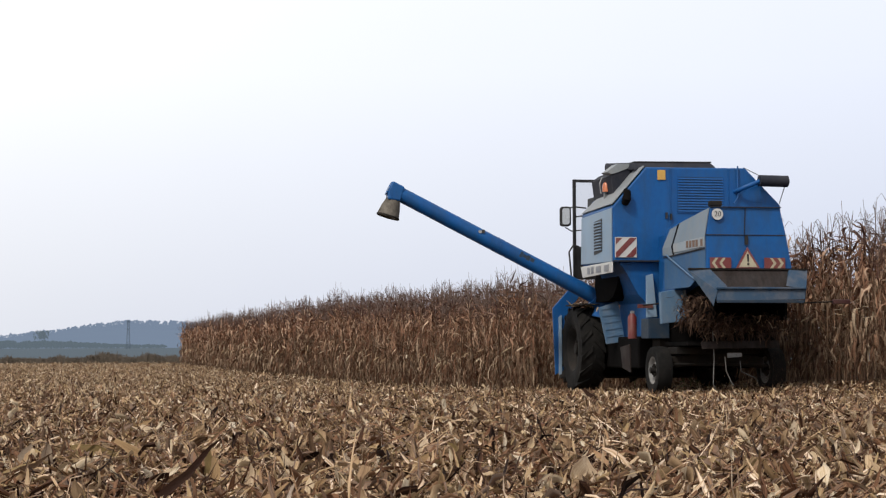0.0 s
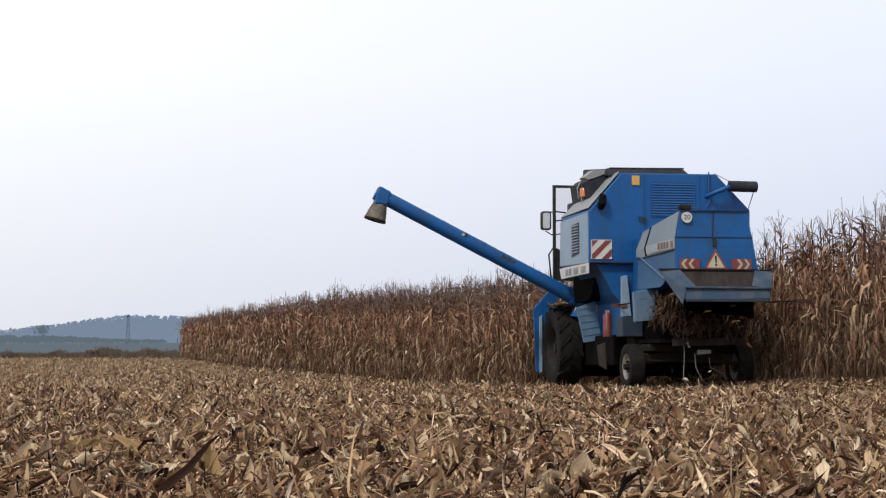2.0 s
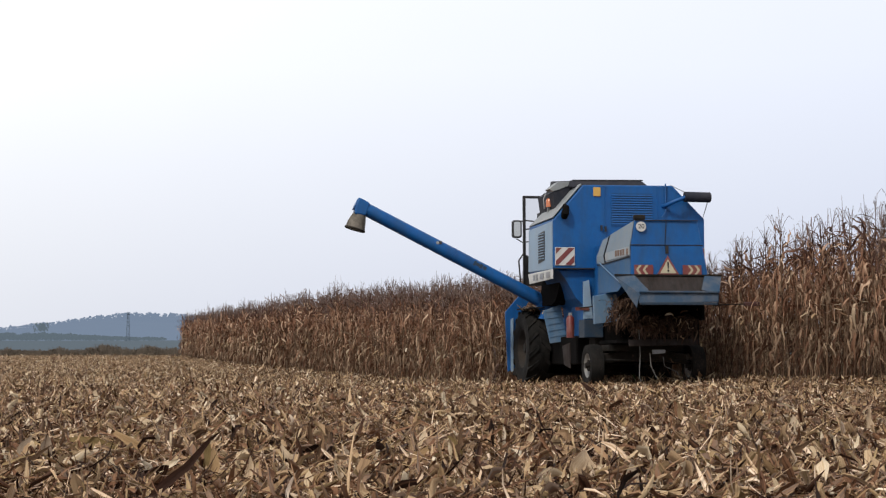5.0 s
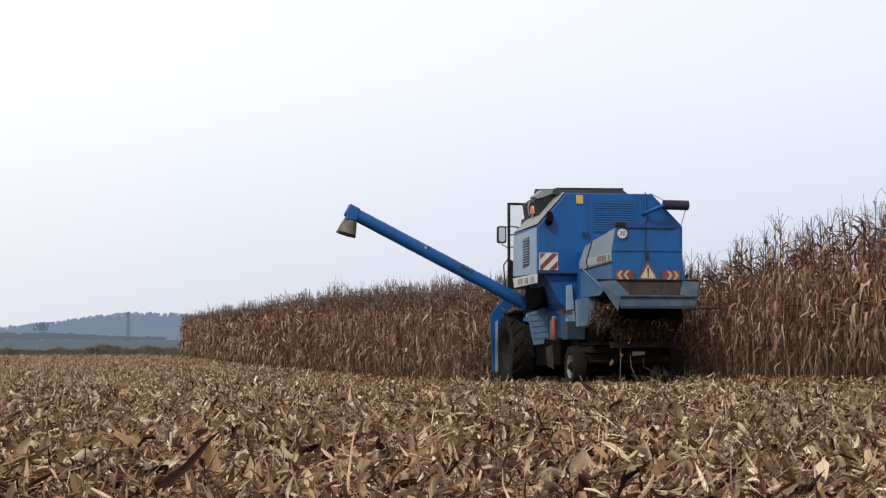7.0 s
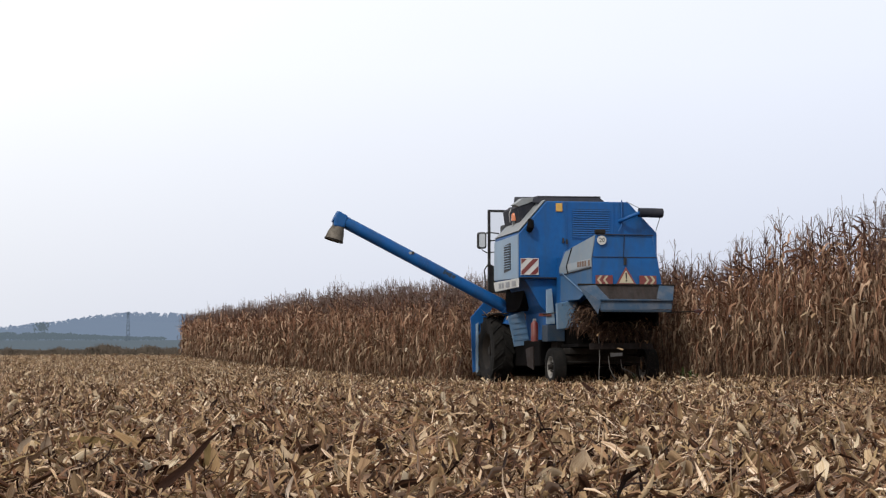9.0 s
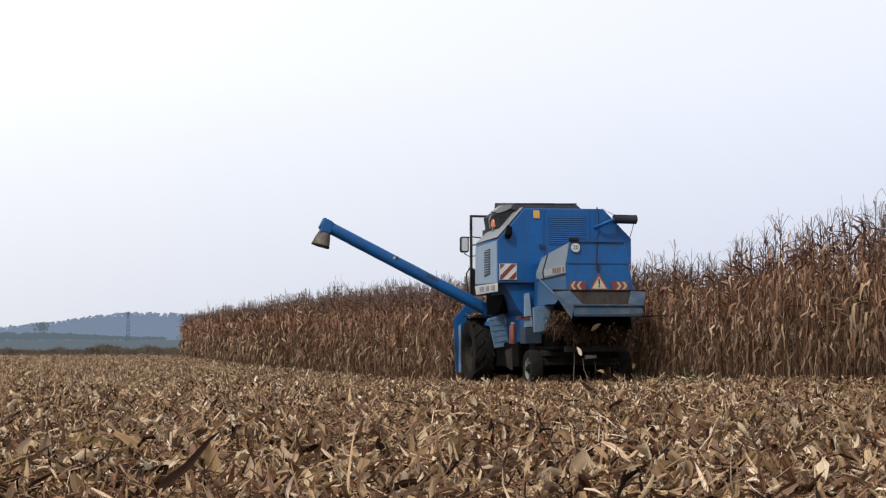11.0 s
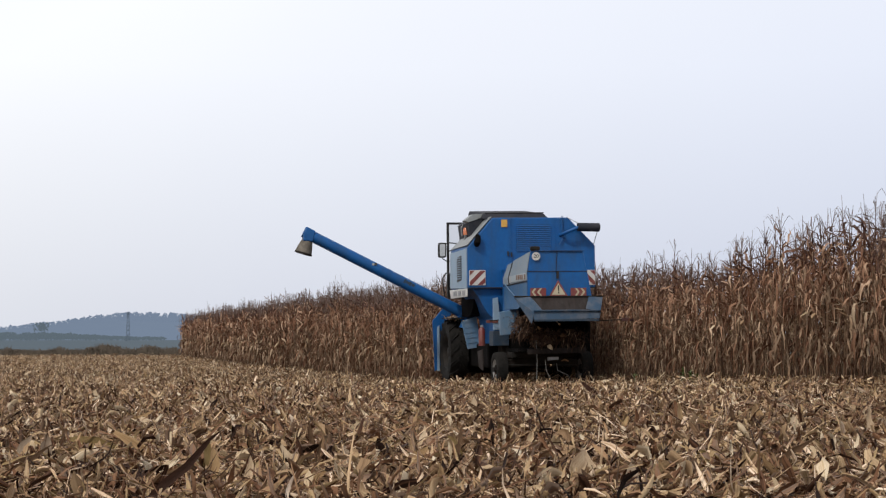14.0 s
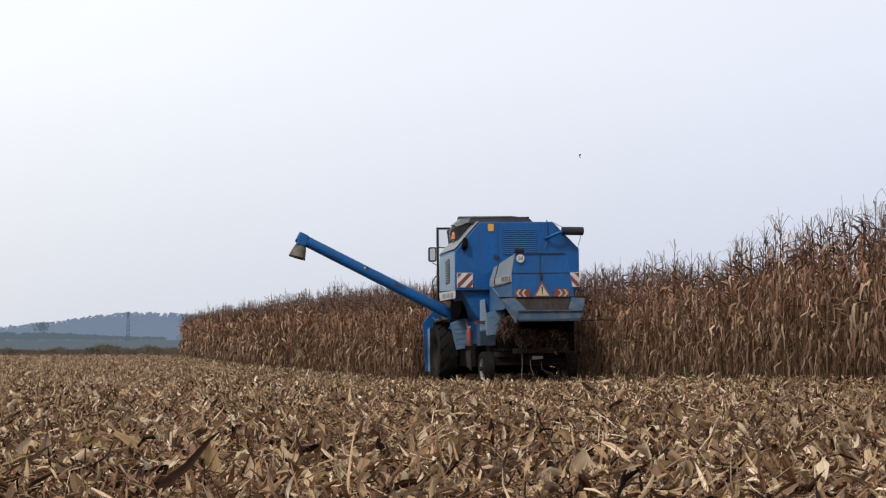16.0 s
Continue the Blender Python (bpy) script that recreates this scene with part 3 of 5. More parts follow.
def make_harvester():
    h = new("combine_harvester", None)
    tagged(h, "blue combine harvester with raised unloading auger cutting maize", "combine harvester")
    # grain tank and engine housing
    face = [(1.475, 2.2), (1.475, 3.13), (0.9, 3.79), (-0.85, 3.8), (-1.475, 3.17), (-1.475, 2.2)]
    b = B()
    prism(b, [(0, y, z) for y, z in face], (2.0, 0, 0))
    body = part("body", b, BLUE, h, "blue sheet steel grain tank and engine housing", bevel=0.025)
    # side sheets, a little proud and paler than the rear wall
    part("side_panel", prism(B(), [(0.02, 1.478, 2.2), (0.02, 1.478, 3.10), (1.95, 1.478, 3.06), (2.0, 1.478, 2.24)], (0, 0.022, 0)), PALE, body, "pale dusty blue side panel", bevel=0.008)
    sl = Vector((0, 0.59, -0.66)).normalized()
    nrm = Vector((0, 0.66, 0.59)).normalized()
    a0, a1 = Vector((0.015, 0.91, 3.80)), Vector((0.015, 1.474, 3.155))
    off = nrm * 0.006
    part("sloping_panel", prism(B(), [a0 + off, a1 + off, a1 + off + Vector((1.95, 0, -0.03)), a0 + off + Vector((1.35, 0, -0.02))], nrm * 0.02), GREY, body, "grey dusty sloping tank side", bevel=0.006)
    lou = part("side_louvre", prism(B(), [(0.58, 1.502, 2.4), (0.58, 1.502, 2.96), (1.1, 1.502, 2.93), (1.1, 1.502, 2.36)], (0, 0.006, 0)), BLACK, body, "dark louvred air inlet")
    for k in range(10):
        z = 2.43 + 0.052 * k
        part("louvre_slat", box(B(), 0.6, 1.08, 1.508, 1.535, z, z + 0.016), PALE, lou)
    strip = part("side_skirt", prism(B(), [(-0.02, 1.482, 2.02), (-0.02, 1.482, 2.2), (1.98, 1.482, 2.2), (1.85, 1.482, 2.0)], (0, 0.03, 0)), WHITE, body, "whitish lower side skirt", bevel=0.006)
    for x0, x1 in ((0.12, 0.42), (0.62, 0.92), (1.1, 1.26), (1.34, 1.5)):
        part("skirt_hatch", box(B(), x0, x1, 1.513, 1.522, 2.05, 2.16), STEEL, strip)
    # block under the tank where the auger turns, black as the hollow's shade
    part("auger_recess_shade", prism(B(), [(1.3, 1.2, 1.58), (1.0, 1.2, 1.64), (0.80, 1.2, 1.78), (0.66, 1.2, 1.94), (0.62, 1.2, 2.10), (2.1, 1.2, 2.10), (2.3, 1.2, 1.58)], (0, -0.5, 0)), VOID, body, "black block painted as the shaded hollow below the tank")
    # rear wall: seams, louvres, plates
    for y0, y1, z in ((-1.47, 1.47, 2.215),):
        part("seam", box(B(), -0.012, 0.0, y0, y1, z - 0.012, z + 0.012), BLACK, body)
    for y in (0.47, -0.55):
        part("rib", box(B(), -0.012, 0.004, y - 0.008, y + 0.008, 2.25, 3.78), BLUE, body)
    gr = part("engine_grille", box(B(), -0.012, 0.003, -0.46, 0.355, 3.02, 3.63), BLUE, body, "blue louvred engine grille")
    for k in range(13):
        z = 3.045 + 0.0455 * k
        part("grille_slat", prism(B(), [(-0.012, -0.45, z), (-0.012, -0.45, z + 0.03), (-0.026, -0.45, z + 0.004)], (0, 0.795, 0)), BLUE, gr)
        # dark blue strips paint in the shade between slats
        part("grille_shade_strip", box(B(), -0.0155, -0.012, -0.45, 0.345, z + 0.033, z + 0.040), DEEP_BLUE, gr)
    part("reflector", box(B(), -0.022, 0.0, 0.56, 0.70, 3.575, 3.745), YELLOW, body, "square amber reflector", bevel=0.008)
    hook = part("horn", tube(B(), [(-0.02, 1.25, 3.38), (-0.10, 1.25, 3.36), (-0.12, 1.27, 3.24), (-0.05, 1.28, 3.17)], [0.05, 0.06, 0.075, 0.06], 10), VOID, body, "black rubber air pipe bend", soft=True)
    for y, z in ((0.55, 2.98), (0.47, 2.96)):
        part("latch", box(B(), -0.04, 0.0, y - 0.015, y + 0.015, z - 0.05, z + 0.05), BLACK, body)
    for y0 in (1.07, -1.47):
        sg = part("warning_board", box(B(), -0.02, 0.0, y0, y0 + 0.375, 2.27, 2.61), WHITE, body, "red and white striped warning board", bevel=0.004)
        s = 1 if y0 > 0 else -1
        w, hh, cy = 0.355, 0.32, y0 + 0.1875
        def stripe(c0, c1):
            # the part of the board between two slanting lines
            poly = [(-w / 2, -hh / 2), (w / 2, -hh / 2), (w / 2, hh / 2), (-w / 2, hh / 2)]
            for sign, c in ((1, c0), (-1, c1)):
                out = []
                for i in range(len(poly)):
                    p, q = poly[i], poly[(i + 1) % len(poly)]
                    fp, fq = sign * (p[0] * s + p[1] - c), sign * (q[0] * s + q[1] - c)
                    if fp >= 0:
                        out.append(p)
                    if fp * fq < 0:
                        k = fp / (fp - fq)
                        out.append((p[0] + (q[0] - p[0]) * k, p[1] + (q[1] - p[1]) * k))
                poly = out
                if len(poly) < 3:
                    return
            part("stripe", prism(B(), [(-0.021, cy + p[0], 2.44 + p[1]) for p in poly], (-0.004, 0, 0)), SIGN_RED, sg)
        for c in (-0.28, -0.03, 0.22):
            stripe(c, c + 0.12)
    # tank rim with tarpaulin
    tar = part("tank_cover", prism(B(), [(0.25, 1.04, 3.76), (0.25, -0.48, 3.78), (0.35, -0.36, 3.915), (0.35, 1.0, 3.90)], (1.85, 0, 0.17)), TARP, h, "dark grain tank cover", bevel=0.03)
    part("cover_side", prism(B(), [(0.6, 1.0, 3.91), (0.6, 1.22, 3.90), (0.6, 1.40, 3.76), (0.6, 1.33, 3.72), (0.6, 1.2, 3.76), (0.6, 1.0, 3.84)], (0.3, 0.02, 0.0)), GREY, tar, "grey folded cover side")
    part("cover_wall", prism(B(), [(0.62, 0.95, 3.70), (0.62, 0.95, 3.86), (0.62, 1.2, 3.80), (0.62, 1.33, 3.70), (0.62, 1.28, 3.34)], (1.25, 0, 0)), TARP, tar, "dark tank cover flank")
    part("cover_edge", tube(B(), [(1.0, 1.0, 3.915), (0.36, 0.99, 3.91), (0.36, -0.37, 3.925)], 0.014, 8), BLACK, tar)
    # beacon
    mast = part("beacon_bracket", prism(B(), [(1.02, 1.36, 3.16), (1.0, 1.34, 3.45), (1.0, 1.26, 3.45), (1.02, 1.24, 3.2)], (0.03, 0, 0)), STEEL, h, "bent grey bracket")
    part("beacon", lathe_z(0.075, 0.17, (1.0, 1.3, 3.45)), ORANGE, mast, "orange warning beacon", soft=True)
    part("beacon_guard", tube(B(), [(1.0, 1.40, 3.42), (1.0, 1.42, 3.60), (1.02, 1.37, 3.70)], 0.014, 6), STEEL, mast)
    # exhaust
    ex = part("exhaust", tube(B(), [(-0.2, -1.02, 3.57), (-0.2, -1.52, 3.565)], 0.098, 18), TARP, h, "dark blue-grey exhaust silencer", soft=True)
    part("exhaust_pipe", tube(B(), [(0.02, -0.66, 3.40), (-0.12, -0.70, 3.42), (-0.2, -0.80, 3.47), (-0.2, -1.03, 3.56)], 0.04, 10), BLUE, ex, soft=True)
    part("exhaust_mouth", tube(B(), [(-0.2, -1.515, 3.565), (-0.2, -1.53, 3.565)], 0.08, 18), BLACK, ex)
    part("stay_wire", tube(B(), [(-0.15, -1.49, 3.48), (-0.02, -1.44, 3.2)], 0.008, 5), STEEL, ex)
    part("stay_wire", tube(B(), [(-0.05, -0.8, 3.80), (-0.15, -1.05, 3.66)], 0.008, 5), STEEL, ex)
    part("drain_pipe", tube(B(), [(-0.04, -0.70, 3.83), (-0.04, -0.70, 3.30), (-0.06, -0.62, 3.19)], 0.013, 8), BLUE, body, soft=True)
    # lower rear of the housing
    part("lower_wall", prism(B(), [(0.1, 1.36, 2.2), (0.1, 1.22, 2.02), (0.1, 1.12, 1.84), (0.1, 1.02, 1.66), (0.1, 0.88, 1.52), (0.1, 0.82, 0.95), (0.1, 0.3, 0.95), (0.1, -1.1, 0.95), (0.1, -1.3, 2.2)], (1.6, 0, 0)), BLUE, h, "blue lower housing", bevel=0.01)
    part("chassis", box(B(), -0.25, 3.2, -0.75, 0.75, 0.62, 1.1), IRON, h, "grimy dark chassis", bevel=0.02)
    # belly coloured black for the shade beneath the machine
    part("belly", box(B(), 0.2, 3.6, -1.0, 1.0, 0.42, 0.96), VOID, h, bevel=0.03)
    # straw hood
    b = B()
    A = [(-2.34, 0.57, 2.95), (-2.34, -0.565, 2.95), (-2.36, -0.66, 2.5), (-2.4, -0.74, 1.96), (-2.4, 0.66, 1.96), (-2.36, 0.65, 2.5)]
    C = [(-0.5, 0.70, 2.72), (-0.5, -0.70, 2.72), (-0.5, -0.80, 2.4), (-0.5, -0.82, 1.6), (-0.5, 0.78, 1.6), (-0.5, 0.76, 2.4)]
    va, vc = [b.verts.new(p) for p in A], [b.verts.new(p) for p in C]
    b.faces.new(va), b.faces.new(vc[::-1])
    for i in range(6):
        j = (i + 1) % 6
        b.faces.new((va[j], va[i], vc[i], vc[j]))
    bmesh.ops.recalc_face_normals(b, faces=b.faces)
    hood = part("straw_hood", b, BLUE, h, "blue straw hood at the rear", bevel=0.015)
    part("hood_neck", box(B(), -0.52, 0.02, -0.68, 0.68, 1.7, 2.62), BLUE, hood)

    def side(x, z, o=0.0):
        """A place on the hood's left side."""
        k = (-x - 0.5) / 1.86
        low, top = 0.77 - 0.115 * k, 0.70 - 0.13 * k
        zt, zm = 2.72 + 0.23 * k, 2.4 + 0.1 * k
        return Vector((x, low if z < zm else low + (top - low) * (z - zm) / (zt - zm), z)) + Vector((0, o + 0.008, 0))
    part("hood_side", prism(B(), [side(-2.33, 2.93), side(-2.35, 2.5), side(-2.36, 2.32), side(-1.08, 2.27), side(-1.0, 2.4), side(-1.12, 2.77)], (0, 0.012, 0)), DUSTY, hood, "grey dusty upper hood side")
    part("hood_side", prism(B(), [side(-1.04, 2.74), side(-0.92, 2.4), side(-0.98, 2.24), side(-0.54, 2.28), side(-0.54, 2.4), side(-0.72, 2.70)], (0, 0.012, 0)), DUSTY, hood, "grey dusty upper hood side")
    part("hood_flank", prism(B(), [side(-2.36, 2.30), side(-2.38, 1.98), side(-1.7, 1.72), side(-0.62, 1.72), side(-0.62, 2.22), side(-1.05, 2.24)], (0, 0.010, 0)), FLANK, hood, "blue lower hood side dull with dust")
    pl = part("name_plate", prism(B(), [side(-1.06, 2.30, 0.014), side(-2.34, 2.33, 0.014), side(-2.34, 2.485, 0.014), side(-1.04, 2.44, 0.014)], (0, 0.008, 0)), PLATE, hood, "worn pale name plate")
    for k in range(5):
        x = -1.62 - 0.135 * k if k < 4 else -2.22
        part("letter_bar", prism(B(), [side(x, 2.345, 0.024), side(x - 0.085, 2.345, 0.024), side(x - 0.085, 2.45, 0.024), side(x, 2.45, 0.024)], (0, 0.005, 0)), TEXT, pl)
    part("plate_seam", tube(B(), [side(-0.6, 2.24, 0.02), side(-1.05, 2.255, 0.02), side(-2.35, 2.30, 0.02)], 0.012, 6), BLACK, hood)
    part("hood_gap", prism(B(), [side(-1.13, 2.77, 0.014), side(-1.07, 2.75, 0.014), side(-0.95, 2.4, 0.014), side(-1.02, 2.26, 0.014), side(-1.08, 2.27, 0.014), side(-1.0, 2.4, 0.014)], (0, 0.006, 0)), VOID, hood, "dark gap between the hood panels")
    part("hood_strap", tube(B(), [side(-0.75, 2.28, 0.03), side(-0.95, 2.2, 0.03), side(-1.95, 1.84, 0.03)], 0.013, 8), MID_BLUE, hood)
    for z, y in ((2.51, 0.66), (2.945, 0.58)):
        part("seam", box(B(), -2.375, -2.345, -y, y, z - 0.006, z + 0.006), BLACK, hood)
    part("seam", prism(B(), [(-2.345, 0.008, 2.94), (-2.345, 0.0, 2.94), (-2.365, 0.03, 2.52), (-2.365, 0.038, 2.52)], (-0.012, 0, 0)), BLACK, hood)
    part("hood_latch", box(B(), -2.40, -2.36, -0.02, 0.03, 2.36, 2.5), BLACK, hood)
    part("hood_lamp", box(B(), -2.30, -2.18, 0.36, 0.56, 2.96, 3.05), IRON, hood, "dark brown number plate lamp", bevel=0.02)
    dk = part("speed_disc", tube(B(), [(-2.36, 0.47, 2.83), (-2.395, 0.47, 2.83)], 0.088, 28), WHITE, hood, "round white speed disc")
    lettering("speed_number", "20", 0.115, (-2.3985, 0.47, 2.83), BLACK, dk)
    tri = part("warning_triangle", prism(B(), [(-2.40, 0.0, 2.32), (-2.43, 0.20, 1.985), (-2.43, -0.20, 1.985)], (-0.012, 0, 0)), SIGN_RED, hood, "warning triangle with an exclamation mark")
    part("triangle_field", prism(B(), [(-2.414, 0.0, 2.255), (-2.442, 0.148, 2.01), (-2.442, -0.148, 2.01)], (-0.006, 0, 0)), SIGN_YELLOW, tri)
    part("exclamation_bar", prism(B(), [(-2.42, 0.016, 2.21), (-2.42, -0.016, 2.21), (-2.438, -0.010, 2.09), (-2.438, 0.010, 2.09)], (-0.012, 0, 0)), BLACK, tri)
    part("exclamation_dot", tube(B(), [(-2.44, 0, 2.055), (-2.454, 0, 2.055)], 0.018, 10), BLACK, tri)
    for s in (1, -1):
        ch = part("chevron_sign", box(B(), -2.43, -2.418, min(s * 0.27, s * 0.61), max(s * 0.27, s * 0.61), 1.985, 2.155), SIGN_RED, hood, "red chevron sign with pale arrows")
        for y0 in (0.36, 0.48):
            t = 0.045
            part("chevron", prism(B(), [(-2.431, s * y0, 2.15), (-2.431, s * (y0 + t), 2.15), (-2.431, s * (y0 + t + 0.06), 2.07), (-2.431, s * (y0 + t), 1.99), (-2.431, s * y0, 1.99), (-2.431, s * (y0 + 0.06), 2.07)], (-0.004, 0, 0)), SIGN_YELLOW, ch)
    # spreader tray under the hood
    tray = new("spreader_tray", None)
    tray.parent = h
    tagged(tray, "faded blue tray with a rusty inside")
    part("tray_back", prism(B(), [(-2.42, 0.93, 1.975), (-2.42, -0.93, 1.985), (-2.62, -0.80, 1.66), (-2.62, 0.62, 1.64)], (0.02, 0, 0)), TRAY, tray, "rusty brown tray inside")
    part("tray_wing", prism(B(), [(-2.40, 0.97, 1.975), (-2.44, 0.62, 1.975), (-2.66, 0.42, 1.70), (-2.70, 0.59, 1.63), (-2.66, 0.64, 1.40)], (-0.016, 0.008, 0.0)), PALE_BLUE, tray, "faded blue sheet wing")
    part("tray_wing", prism(B(), [(-2.40, -0.97, 1.985), (-2.44, -0.66, 1.975), (-2.66, -0.53, 1.71), (-2.70, -0.83, 1.66), (-2.66, -0.82, 1.46)], (-0.016, -0.008, 0.0)), PALE_BLUE, tray, "faded blue sheet wing")
    part("tray_rim", box(B(), -2.46, -2.41, -0.97, 0.97, 1.965, 1.99), IRON, tray)
    part("tray_lip", prism(B(), [(-2.68, 0.59, 1.66), (-2.68, -0.83, 1.68), (-2.72, -0.82, 1.50), (-2.72, 0.61, 1.475)], (0.03, 0, 0)), PALE_BLUE, tray, "faded blue front lip", bevel=0.008)
    part("tray_lip_edge", box(B(), -2.73, -2.66, -0.84, 0.61, 1.655, 1.69), PALE_BLUE, tray, bevel=0.008)
    part("tray_foot", box(B(), -2.73, -2.62, -0.80, 0.58, 1.445, 1.492), DEEP_BLUE, tray, bevel=0.006)
    part("marker_rod", tube(B(), [(-2.5, -0.8, 1.45), (-2.45, -1.4, 1.475)], 0.012, 6), IRON, tray)
    part("marker_lamp", box(B(), -2.48, -2.40, -1.66, -1.38, 1.44, 1.51), TAIL, tray, "dark red marker lamp", bevel=0.012)
    # straw chamber with inner walls, its shade painted in as black
    part("straw_chamber", prism(B(), [(-0.5, 0.66, 1.94), (-2.3, 0.60, 1.94), (-2.3, -0.66, 1.94), (-0.5, -0.66, 1.94)], (0, 0, -0.10)), VOID, h, "straw chamber with its shade painted in black")
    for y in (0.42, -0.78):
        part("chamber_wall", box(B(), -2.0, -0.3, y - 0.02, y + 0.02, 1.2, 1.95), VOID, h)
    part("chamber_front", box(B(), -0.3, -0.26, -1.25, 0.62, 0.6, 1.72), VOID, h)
    # boxes, panels and fittings on the left flank
    bx = part("tool_box", prism(B(), [(-1.0, 0.97, 1.66), (-1.0, 0.61, 1.73), (-1.0, 0.50, 1.20), (-1.0, 0.95, 1.15)], (0.12, 0.0, 0)), MID_BLUE, h, "faded dusty blue flank panel", bevel=0.01)
    part("panel_edge", prism(B(), [(-1.0, 0.60, 1.735), (-1.0, 0.55, 1.735), (-1.0, 0.46, 1.20), (-1.0, 0.50, 1.195)], (0.3, 0.0, 0)), STEEL, bx)
    part("panel_rod", tube(B(), [(0.1, 1.02, 1.47), (-1.02, 0.58, 1.52)], 0.012, 6), IRON, bx)
    part("panel_rod", tube(B(), [(-1.03, 0.60, 1.55), (-1.03, 0.56, 1.28)], 0.016, 6), IRON, bx)
    part("flank_panel", prism(B(), [(0.0, 0.90, 1.97), (0.0, 0.79, 2.0), (-0.0, 0.72, 1.28), (-0.0, 0.90, 1.27)], (0.06, 0, 0)), PALE, h, "pale upright flank panel", bevel=0.006)
    part("flank_box", box(B(), -0.35, 0.08, 0.62, 0.98, 0.92, 1.25), DEEP_BLUE, h, "grimy dark blue flank box", bevel=0.01)
    fx = part("fire_extinguisher", tube(B(), [(-0.12, 1.19, 0.92), (-0.12, 1.19, 1.28), (-0.12, 1.19, 1.34)], [0.075, 0.075, 0.03], 16), RED, h, "red fire extinguisher", soft=True)
    part("valve", box(B(), -0.15, -0.09, 1.16, 1.22, 1.33, 1.38), STEEL, fx)
    part("tail_lamp_bar", box(B(), -0.02, 0.02, 0.80, 1.06, 1.43, 1.49), RED, h, "red lamp bar")
    part("mudguard", prism(B(), [(1.4, 1.35, 1.46), (1.4, 1.0, 1.59), (1.4, 0.87, 0.88), (1.4, 1.21, 0.83)], (0.03, 0, 0)), MID_BLUE, h, "ribbed faded blue mudguard sheet", bevel=0.008)
    for k in range(5):
        z = 0.95 + 0.12 * k
        part("mudguard_rib", prism(B(), [(1.388, 1.21 + 0.022 * k, z), (1.388, 0.90 + 0.022 * k, z + 0.05), (1.388, 0.90 + 0.022 * k, z + 0.062), (1.388, 1.21 + 0.022 * k, z + 0.012)], (0.012, 0, 0)), MID_BLUE, h)
    part("lower_guard", prism(B(), [(1.19, 1.005, 0.78), (0.63, 1.005, 0.83), (0.58, 1.005, 0.35), (1.05, 1.005, 0.42)], (0, 0.02, 0)), TRAY, h, "grimy rust-brown lower guard")
    # cab: only its open door, rail and platform rear show past the tank
    cab = part("cab", prism(B(), [(2.1, 0.95, 2.05), (2.1, 0.95, 3.55), (2.1, -0.95, 3.55), (2.1, -0.95, 2.05)], (1.5, 0, 0)), BLACK, h, "dark driver's cab", bevel=0.03)
    dr = part("door_frame", door_frame(), BLACK, cab, "open black-framed cab door")
    gl = part("door_pane", box(B(), 3.03, 3.036, 0.86, 1.33, 2.5, 3.80), GLASS, dr, "clear door pane")
    gl.visible_shadow = False
    part("door_lower", box(B(), 3.0, 3.04, 0.95, 1.36, 2.02, 2.62), BLACK, dr)
    part("hand_rail", tube(B(), [(2.6, 1.52, 2.05), (2.6, 1.56, 2.5), (2.6, 1.48, 2.62), (2.6, 1.38, 2.6)], 0.016, 8), BLACK, cab, soft=True)
    part("hand_rail", tube(B(), [(2.9, 1.34, 3.16), (2.5, 1.12, 3.17), (2.4, 1.05, 3.25), (2.1, 0.98, 3.25)], 0.014, 8), BLACK, cab, soft=True)
    mr = part("mirror", rounded_plate(3.4, 1.415, 3.20, 0.095, 0.185, 0.05), BLACK, h, "black wing mirror", bevel=0.01)
    mr_glass = part("mirror_glass", rounded_plate(3.372, 1.415, 3.20, 0.062, 0.150, 0.008), MIRROR, mr)
    # the mirror stands turned outwards
    for ob in (mr, mr_glass):
        for p in ob.data.vertices:
            p.co.x += 0.45 * (p.co.y - 1.415)
    part("mirror_arm", tube(B(), [(3.42, 1.35, 3.36), (3.42, 1.22, 3.38), (3.3, 1.05, 3.35)], 0.014, 8), BLACK, mr)
    part("mirror_arm", tube(B(), [(3.42, 1.42, 3.0), (3.42, 1.30, 2.93), (3.3, 1.05, 2.95)], 0.012, 8), BLACK, mr)
    # unloading auger
    ax = 2.25
    root, end = Vector((ax, 0.95, 1.573)), Vector((ax + 0.05, 4.90, 3.582))
    aug = part("unloading_auger", tube(B(), [root, root.lerp(end, 0.2), end], [0.14, 0.132, 0.13], 24), BLUE, h, "long blue unloading auger pipe", soft=True)
    way = (end - root).normalized()
    for k, r in ((0.495, 0.1345), (0.512, 0.1345)):
        p = root + (end - root) * k
        part("pipe_collar", tube(B(), [p - way * 0.025, p + way * 0.025], r, 24), BLUE, aug, soft=True)
    up = way.cross(Vector((1, 0, 0))).normalized()
    up = -up if up.z < 0 else up
    p = root + (end - root) * 0.598 + Vector((-0.118, 0, 0)) + up * 0.05
    part("inspection_hole", tube(B(), [p, p + Vector((-0.022, 0, 0.004))], 0.03, 14), STEEL, aug, "small bright inspection hole")
    p = p + up * 0.03 - way * 0.05
    part("hole_rim", tube(B(), [p, p + Vector((-0.015, 0, 0.004))], 0.035, 12), BLACK, aug)
    # worn dark marks on the pipe's side
    for k, w, hh in ((0.358, 0.07, 0.07), (0.376, 0.06, 0.09), (0.392, 0.08, 0.06), (0.408, 0.05, 0.10)):
        p = root + (end - root) * k + Vector((-0.126, 0, 0)) + up * 0.035
